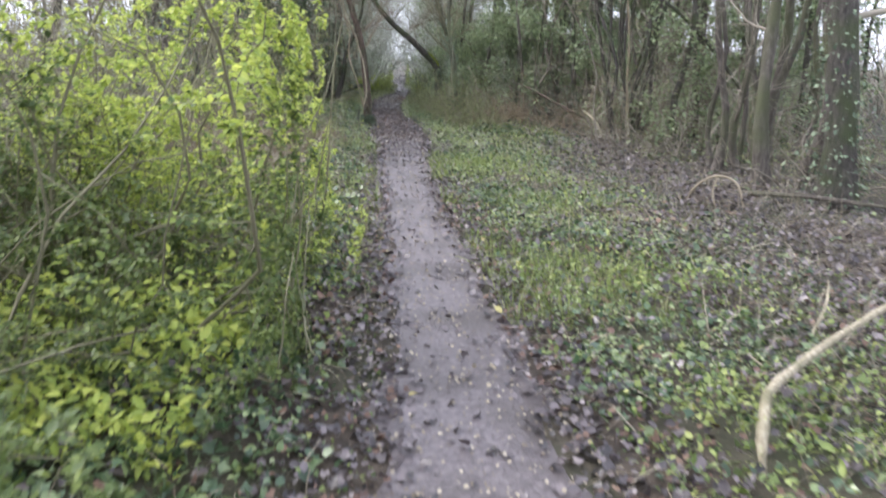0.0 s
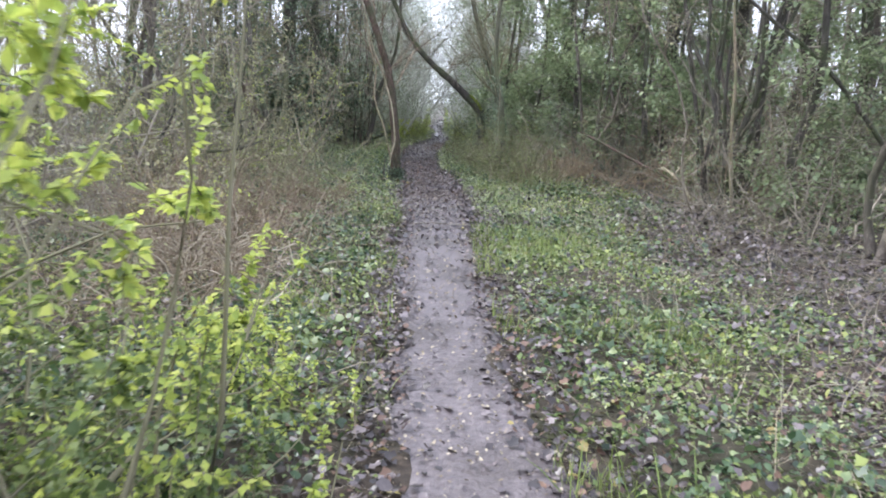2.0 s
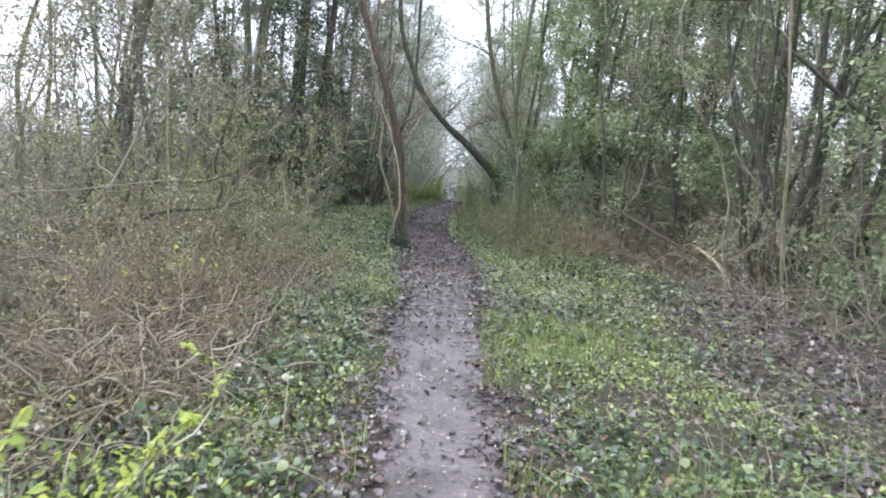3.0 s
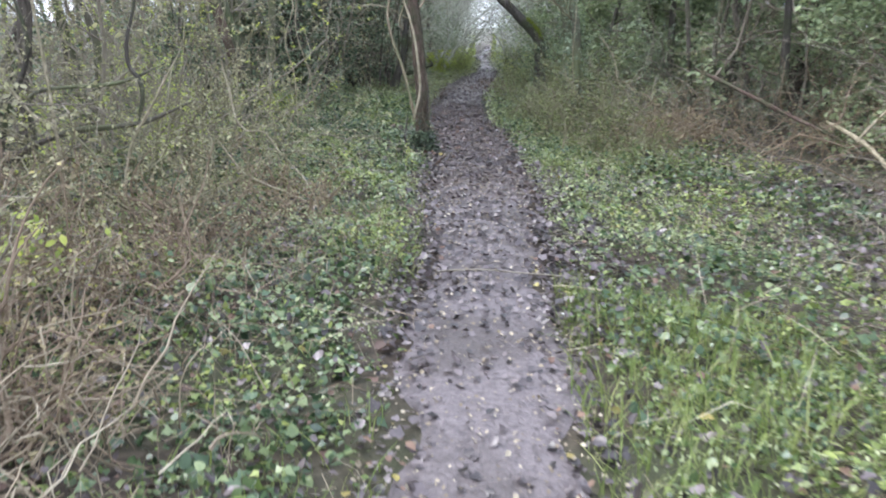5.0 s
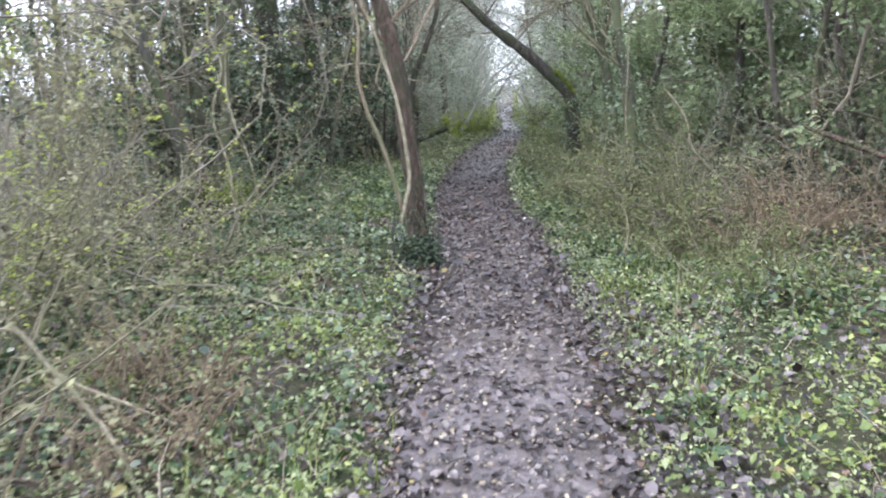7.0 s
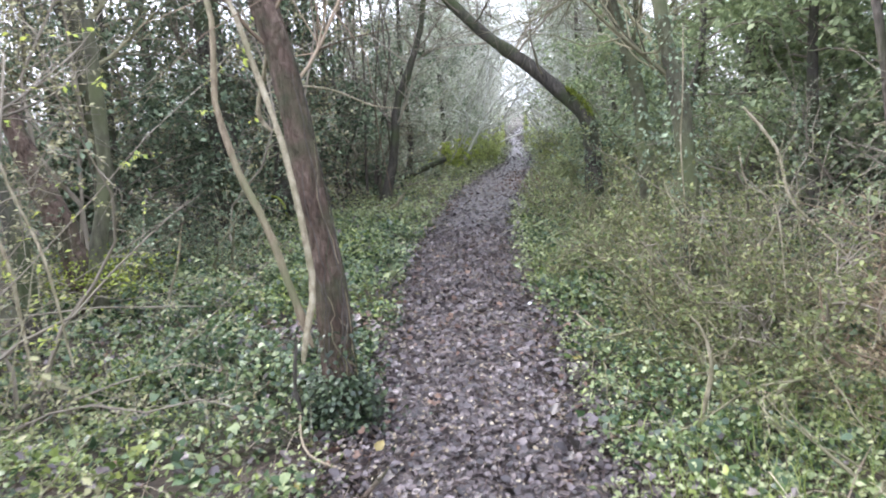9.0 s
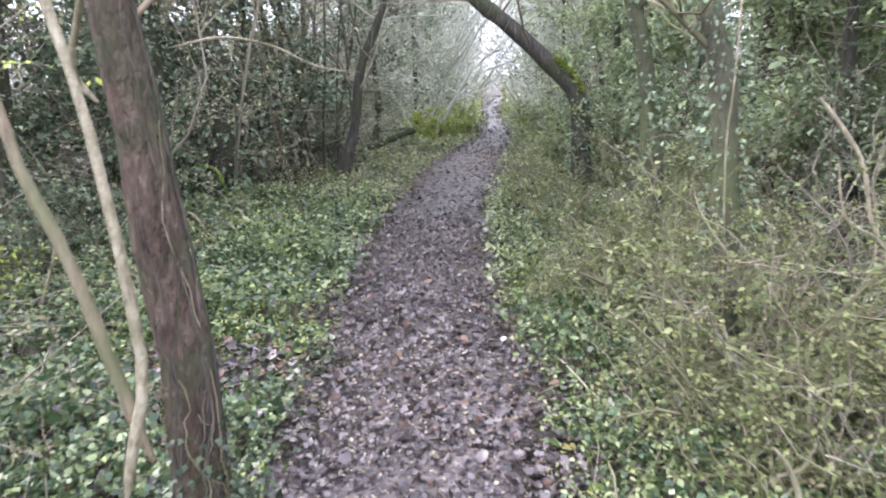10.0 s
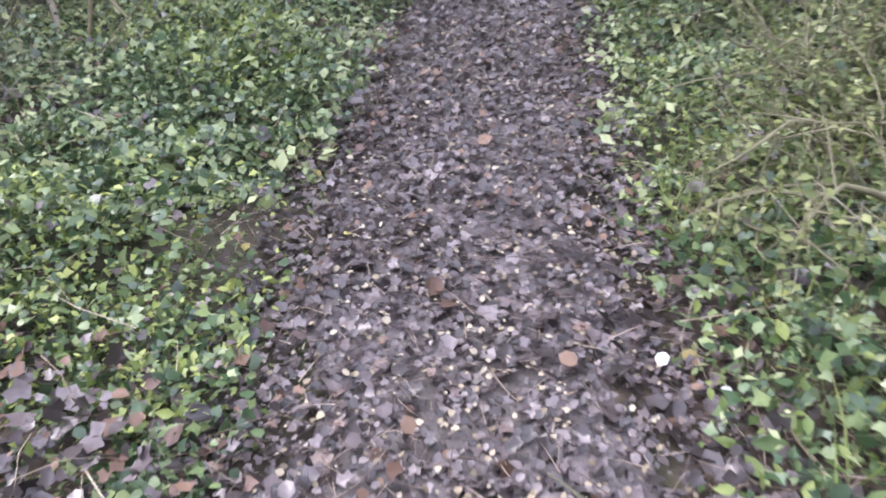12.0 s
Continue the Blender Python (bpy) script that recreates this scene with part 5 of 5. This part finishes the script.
part("moss_tuft", g, MOSS, stump, "yellow-green moss cushion")

# straw-coloured heap of dead stalks beside the ivy
g = Geo()
n = 480
c = np.stack([rng.normal(-2.25, 0.34, n), rng.uniform(7.9, 10.5, n), rng.uniform(0.0, 0.36, n)], -1)
P = wander(c, np.stack([rng.normal(0.2, 0.8, n), rng.normal(0, 0.8, n), rng.normal(0.35, 0.45, n)], -1), rng.uniform(0.2, 0.7, n), 7, 1.5, -0.9)
tubes(g, P, taper(n, 7, rng.uniform(0.0025, 0.0075, n), 0.002), 3)
stuff("dead_stalk_heap", g, STRAW, "heap of dry straw-coloured stalks and bramble stems", "dead stalks")
g = Geo()
n = 1500
c = np.stack([rng.normal(-2.7, 0.6, n), rng.uniform(7.6, 13.0, n), rng.uniform(0, 0.35, n)], -1)
P = wander(c, np.stack([rng.normal(0, 0.8, n), rng.normal(0, 0.8, n), rng.normal(0.5, 0.5, n)], -1), rng.uniform(0.2, 0.7, n), 6, 1.5, -0.7)
tubes(g, P, taper(n, 6, rng.uniform(0.0015, 0.004, n), 0.001), 3)
stuff("bramble_tangle", g, TWIG_RED, "brown tangle of dead bramble stems", "brambles")
g = Geo()
c = scatter(4200, 1.2, 5.5, 2.0, 17, 1.1, 4.5, 1)
P = wander(c, np.stack([rng.normal(0, 1, len(c)), rng.normal(0, 1, len(c)), rng.normal(0.25, 0.3, len(c))], -1), rng.uniform(0.15, 0.6, len(c)), 5, 0.9, -0.6)
P[:, :, 2] = np.maximum(P[:, :, 2], height(P[:, :, 0], P[:, :, 1]) + 0.004)
tubes(g, P, taper(len(c), 5, rng.uniform(0.0015, 0.005, len(c)), 0.001), 3)
stuff("twig_litter", g, TWIG, "fallen twigs lying over the woodland litter", "twigs")

# ---------------------------------------------------------------- ground cover
def mounds(p):
    """How high the low plants stand: small hummocks and hollows."""
    return 0.3 + 2.2 * patchy(p, 7, 2) * patchy(p, 2.4, 8)


def cover(name, groups, mat, label, category, shape, smooth=True):
    geo = Geo()
    shapes = shape if isinstance(shape, tuple) else (shape,)
    for pts, size, lift, pitch, roll in groups:
        for n, one in enumerate(shapes):
            p = pts[n::len(shapes)].copy()
            p[:, 2] += lift * rng.uniform(0.1, 1, len(p)) * (mounds(p) if lift >= 0.1 else 1)
            leaves(geo, p, rng.gamma(9, 1 / 9, len(p)).clip(0.5, 1.8) * size, one, pitch, roll)
    return stuff(name, geo, mat, label, category, smooth)


def keep(p, f):
    return p[rng.uniform(0, 1, len(p)) < np.clip(f, 0, 1)]


near_l = scatter(150000, -5.0, 0.2, 1.0, 24, 0.02, 3.6, -1, lambda d: 0.25 + 2.2 * d - 0.35 * np.maximum(d - 1.2, 0))
near_l = keep(near_l, 0.55 + 0.9 * patchy(near_l, 1.6, 3))
near_r = scatter(125000, -1.6, 4.2, 1.0, 24, 0.04, 3.0, 1, lambda d: 0.2 + 1.8 * d - 1.1 * np.maximum(d - 0.9, 0))
near_r = keep(near_r, 0.35 + 0.9 * patchy(near_r, 1.5, 9))
d_r, _ = off_path(near_r[:, 0], near_r[:, 1])
near_r = keep(near_r, np.where(near_r[:, 1] < 14, 1 - (d_r - 1.2) / 1.6, 1))
d_l, _ = off_path(near_l[:, 0], near_l[:, 1])
near_l = keep(near_l, np.where(near_l[:, 1] < 9, 0.12 + d_l / 0.55, 1))
d_r, _ = off_path(near_r[:, 0], near_r[:, 1])
near_r = keep(near_r, np.where(near_r[:, 1] < 9, 0.2 + d_r / 0.4, np.where((near_r[:, 1] > 11.5) & (near_r[:, 1] < 17.5), 0.3 + d_r / 0.6, 1)))
heap = np.exp(-((near_l[:, 0] + 2.2) / 0.45) ** 2 - ((near_l[:, 1] - 9.4) / 1.4) ** 4)
bare = np.hypot(near_l[:, 0] + 2.3, near_l[:, 1] - 18.6) < 0.35
near_l = keep(near_l, 1 - 0.8 * heap - 0.75 * bare)
end_l = scatter(72000, -3.5, -1.6, 17.2, 22.5, 0.03, 1.8, -1, lambda d: 0.3 + 2.5 * d)
end_l = keep(end_l, np.where(np.hypot(end_l[:, 0] + 2.45, end_l[:, 1] - 18.4) < 0.3, 0.2, 0.1 + patchy(end_l, 2.2, 4)))
near_l = keep(near_l, np.where((near_l[:, 1] > 16.8) & (near_l[:, 0] > -2.6), 0.7, 1))
near_l = near_l[~((np.hypot((near_l[:, 0] + 2.45) / 0.4, (near_l[:, 1] - 18.4) / 0.35) < 1) & (rng.uniform(0, 1, len(near_l)) < 0.75))]
end_r = keep(scatter(34000, -1.4, 1.0, 16.6, 22.5, 0.03, 1.7, 1, lambda d: 0.25 + 2.2 * d), 0.8)
hollow = np.exp(-((near_l[:, 0] + 2.3) / 0.55) ** 2 - ((near_l[:, 1] - 13.7) / 0.8) ** 2)
near_l = keep(near_l, 1 - 0.75 * hollow)


def ragged(p, reach):
    """Thins the plants along the path's edge to an uneven line."""
    d, _ = off_path(p[:, 0], p[:, 1])
    return keep(p, (d - reach * patchy(p, 6, 13) * patchy(p, 2.2, 17) * 2) / 0.15)


near_l, near_r, end_l, end_r = ragged(near_l, 0.32), ragged(near_r, 0.3), ragged(end_l, 0.14), ragged(end_r, 0.14)


def parted(p, seed):
    """Splits places into dark ivy and yellow-green patches."""
    yellow = rng.uniform(0, 1, len(p)) < np.clip((patchy(p, 1.7, seed) - 0.5) * 5, 0.04, 0.8) * np.where(p[:, 1] > 16.5, 0.55, 1)
    return p[~yellow], p[yellow]


(near_l, pale_l), (near_r, pale_r), (end_l, pale_el), (end_r, pale_er) = parted(near_l, 21), parted(near_r, 23), parted(end_l, 21), parted(end_r, 23)
far_c = np.concatenate([scatter(16000, -9, 3, 23, 45, 0.1, 6), scatter(9000, -9, -4, 6, 26), scatter(6000, 3, 8, 12, 30)])
cover("ivy_carpet", [(near_l, 0.039, 0.13, (0.05, 0.6), 0.6), (near_r, 0.037, 0.12, (0.05, 0.6), 0.6),
      (end_l, 0.030, 0.16, (0.05, 0.6), 0.6), (end_r, 0.029, 0.16, (0.05, 0.6), 0.6)], IVY, "carpet of green ivy leaves beside the path", "ivy", ("ivy", "ivy", "round"))
cover("yellow_green_plants", [(pale_l, 0.032, 0.15, (0.15, 0.6), 0.6), (pale_r, 0.032, 0.15, (0.15, 0.6), 0.6),
      (pale_el, 0.026, 0.17, (0.1, 0.6), 0.6), (pale_er, 0.026, 0.17, (0.1, 0.6), 0.6)], YELLOWING, "patches of yellow-green low plants among the ivy", "plants", ("oval", "ivy"))
cover("distant_ivy_carpet", [(far_c[::2], 0.075, 0.12, (0.05, 0.4), 0.4)], IVY, "ivy and low plants spreading under the trees", "ivy", "fold")
wide = scatter(46000, -22, 20, -9, 46, 2.2)
wide = keep(wide, 0.25 + patchy(wide, 0.7, 6))
cover("wide_ivy_carpet", [(wide[::2], 0.08, 0.12, (0.05, 0.4), 0.4)], IVY, "ivy spreading through the surrounding wood", "ivy", "fold")
cover("wide_leaf_litter", [(wide[1::2], 0.075, 0.05, (0, 0.3), 0.3)], DEAD, "grey-brown leaf litter under the surrounding trees", "fallen leaves", "fold")
behind = keep(scatter(15000, -5, 5, -8, 1.6, 0.04, 4.5), 0.8)
cover("start_ivy_carpet", [(behind, 0.045, 0.1, (0.05, 0.4), 0.4)], IVY, "carpet of ivy beside the start of the path", "ivy", "round")
cover("distant_low_plants", [(far_c[1::2], 0.07, 0.16, (0.2, 0.5), 0.4)], OLIVE, "pale olive low plants under the far trees", "plants", "fold")

verge = np.concatenate([keep(scatter(36000, -6.5, 0.5, 23.5, 42, 0.0, 2.6), 0.5), keep(scatter(30000, -6.0, 0.6, 19.8, 25, 0.1, 2.6), 0.5)])
side = np.concatenate([keep(scatter(19000, -1.2, 1.6, 13, 18, 0.08, 1.3, 1), 0.55), keep(scatter(14000, -3.4, -0.9, 13, 17.5, 0.1, 1.6, -1), 0.4)])
small = np.concatenate([keep(scatter(21000, -0.6, 2.4, 4, 15, 0.2, 1.9, 1), 0.9), scatter(12000, -1.2, 1.6, 12, 24, 0.1, 1.6, 1), keep(scatter(9000, -3.5, -0.8, 6.5, 22, 0.15, 1.4, -1), 0.6), scatter(11000, -3.6, -0.9, 11, 18, 0.2, 2.0, -1)])
small = small[patchy(small, 1.2, 7) > 0.5]
cover("verge_plants", [(verge, 0.05, 0.14, (0.15, 0.5), 0.4), (side, 0.024, 0.17, (0.2, 0.6), 0.6), (small, 0.023, 0.16, (0.15, 0.5), 0.5)], SHRUB, "pale yellow-green low plants along the path verge", "plants", "fold")
bp_l = keep(scatter(6000, -2.6, -0.9, 3.0, 4.7, 0.6, 2.2, -1), 0.9)
def clump(n, x, y, sx, sy):
    px, py = rng.normal(x, sx, n), rng.normal(y, sy, n)
    return np.stack([px, py, height(px, py)], -1)


bp_2 = clump(650, -1.6, 7.5, 0.22, 0.36)
bp_3 = clump(350, -3.1, 11.5, 0.2, 0.25)
cover("bright_low_plants", [(bp_l, 0.047, 0.34, (-0.1, 0.5), 0.5), (bp_2, 0.042, 0.28, (0.1, 0.6), 0.5), (bp_3, 0.05, 0.4, (0, 0.5), 0.5)], BRIGHT, "bright yellow-green leafy plants along the path edge", "plants", "oval")
gp = keep(scatter(46000, -4.2, 3.0, 2.0, 24, 0.06, 2.4), 0.45)
gp = np.concatenate([gp[patchy(gp, 1.1, 5) > 0.55], scatter(5500, -1.2, 1.6, 15.5, 23, 0.15, 1.6, 1), keep(scatter(6500, -0.4, 2.2, 3.5, 13, 0.25, 1.7, 1), 0.6)])
tiny = keep(scatter(70000, -4.2, 3.2, 1.5, 24, 0.03, 2.8), 0.55)
cover("low_green_plants", [(gp, 0.038, 0.13, (0.1, 0.5), 0.5)], GREEN, "low fresh-green plants growing through the ivy", "plants", "oval")
cover("tiny_green_plants", [(tiny, 0.024, 0.12, (0.1, 0.5), 0.5)], GREEN, "tiny green leaves between the ivy", "plants", "fold")
gr = np.concatenate([
    keep(scatter(30000, -0.4, 1.4, 4, 13, 0.0, 1.2, 1), 0.4), keep(scatter(36000, -1.4, 2, 10.5, 17, 0.3, 1.5, 1), 0.14), keep(scatter(26000, -1.6, 1.6, 16, 27, 0.25, 2.0, 1), 0.5),
    keep(scatter(14000, -2.6, -0.4, 7, 16, 0.05, 0.9, -1), 0.3), keep(scatter(12000, -6, 1, 24, 38, 0.05, 2), 0.6)])
gr = np.concatenate([gr[(patchy(gr, 1.3, 2) > 0.5)], keep(scatter(14000, -6, 1, 22, 36, 0.02, 1.6), 0.7)])
cover("grass", [(gr, 0.15, 0.02, (1.05, 0.35), 0.4)], GRASS, "tufts of rough green grass", "grass", "blade")
st = np.concatenate([scatter(2600, -1.2, 3.0, 15.5, 25, 0.5, 3, 1), scatter(1600, -4, -1.0, 7, 18, 0.5, 3, -1), scatter(1800, 0.4, 4, 3, 14, 0.7, 4, 1)])
cover("dry_grass", [(st, 0.3, 0.02, (0.7, 0.6), 0.6)], STRAW, "dry straw-coloured grass stalks", "grass", "stalk")

# fallen leaves: thickest towards the end of the walk
on = scatter(120000, -4, 1.4, 1, 36, -2, 0.16)
on = keep(on, 0.12 + 0.7 * np.clip((on[:, 1] - 11) / 2.6, 0, 1) * np.clip((29 - on[:, 1]) / 6, 0.35, 1) + 0.3 * (off_path(on[:, 0], on[:, 1])[0] > -0.14))
edge = keep(scatter(72000, -4.5, 4.5, 1, 25, 0.0, 3.4), 0.5)
patch = np.stack([rng.normal(-2.42, 0.27, 800), rng.normal(18.42, 0.25, 800), np.full(800, 0.03)], -1)
end_p = scatter(36000, -3.0, -0.2, 15.5, 23, -2, 0.25)
end_p[:, 2] += 0.016
lit = np.concatenate([scatter(16000, 1.5, 6, 2, 16, 1.0, 5, 1), scatter(9000, -1.6, 1.6, 0.5, 10, -0.05, 0.5), scatter(9000, -1.6, 1.4, 11.5, 18, -0.05, 0.55, 1), scatter(4000, -2.6, -0.6, 11.5, 18, -0.05, 0.3, -1)])
far_on = scatter(4000, -7, 0, 34, 70, -2, 0.3)
on[:, 2] += 0.016
cover("leaf_litter", [(on, 0.037, 0.018, (0.0, 0.3), 0.35), (edge, 0.038, 0.12, (0.0, 0.45), 0.45), (far_on, 0.10, 0.03, (0, 0.3), 0.3), (end_p, 0.024, 0.02, (0, 0.35), 0.4), (patch[:620], 0.04, 0.07, (0, 0.45), 0.5), (lit, 0.042, 0.05, (0, 0.4), 0.4)], DEAD, "fallen grey-brown leaves on the path and under the ivy", "fallen leaves", ("curl", "torn", "torn"))
rus = np.concatenate([patch[620:], scatter(2600, -1.6, 1.6, 0.5, 9, -0.05, 0.5), scatter(500, -2.9, -0.6, 16.5, 22, -1, 0.5), keep(scatter(16000, -4.5, 4.5, 1, 26, -0.1, 3), 0.36), scatter(700, 0.6, 3.0, 2, 8, 0.6, 2.4, 1), scatter(600, -2.1, -1.2, 26.5, 31, -1, 0.6), scatter(200, -3.2, -2.4, 24, 27, -0.3, 0.5)])
cover("russet_litter", [(rus, 0.036, 0.08, (0, 0.4), 0.4)], DEAD_RED, "russet fallen leaves scattered in the ivy", "fallen leaves", ("torn", "curl"))
yl = keep(scatter(1500, -3.5, 2.5, 2, 22, -0.12, 1.6), 0.4)
cover("yellow_litter", [(yl, 0.036, 0.05, (0, 0.4), 0.4)], FADED, "scattered yellow fallen leaves", "fallen leaves", "curl")
frag = scatter(20000, -3.2, 0.2, 14.5, 23, -2, 0.6)
frag[:, 2] += 0.03
cover("plant_fragments", [(frag, 0.07, 0.02, (0, 0.25), 1.2)], FRAGMENT, "brown stalk fragments among the fallen leaves", "litter", "blade")
chips = keep(scatter(46000, -3, 1.2, 1.5, 22, -1, 0.14), 0.5)
chips = np.concatenate([chips, keep(scatter(26000, -3.2, 0.4, 20.5, 31, -1, 0.1), 0.5), keep(scatter(20000, -2.6, 0.4, 13, 20.5, -1, 0.1), 0.22)])
chips[:, 2] += 0.025
cover("pale_chips", [(chips, 0.016, 0.01, (0, 0.3), 0.4)], STRAW, "pale leaf scraps and wood chips on the mud", "litter", "curl")

for x, y, s in ((-0.79, 9.18, 0.05), (-1.02, 19.1, 0.04), (-0.88, 19.05, 0.03), (-0.27, 11.9, 0.03)):
    g = Geo()
    leaves(g, np.array([[x, y, 0.03]]), s, "curl", (0.1, 0.1), 0.2)
    v = g.v[0].copy()
    v[:, 2] += 0.004
    g.add(v, g.f[0][:, ::-1] - 0)
    tagged(part("paper_scrap", g, WHITE), "small white scrap lying at the path edge", "litter", "white scraps")

# single leaves where the walk ends
leaf_meshes = []
for n in range(8):
    g = Geo()
    t, f = (np.array(a, float) for a in LEAF_SHAPES[("curl", "torn", "ivy", "torn")[n % 4]])
    t = t * rng.uniform(0.85, 1.15, 3) + rng.normal(0, 0.02, t.shape)
    g.add(t - (0, 0.5, 0), f.astype(int))
    leaf_meshes.append(g.mesh("fallen_leaf", DEAD_ONE))
spots = scatter(1400, -2.6, -0.5, 18.0, 22.0, -1, 0.15)[:300]
for n, (x, y, z) in enumerate(spots):
    ob = new("fallen_leaf", leaf_meshes[n % 8])
    ob.parent = path
    s = rng.uniform(0.034, 0.054)
    ob.matrix_basis = pose(x, y, z + 0.032, math.degrees(rng.normal(0, 0.18)), math.degrees(rng.normal(0, 0.2)), rng.uniform(0, 360)) @ Matrix.Diagonal((s, s, s, 1))

# dry stalks lying loose over the ivy
loose = np.concatenate([scatter(4600, -4.0, 0.2, 2, 22, 0.1, 2.4, -1), scatter(3800, -1.2, 3.0, 2, 22, 0.1, 2.0, 1)])
loose[:, 2] += 0.07
cover("loose_stalks", [(loose, 0.2, 0.06, (0.05, 0.3), 0.6)], STRAW, "thin dry stalks lying loose over the ivy", "dead stalks", "stalk")
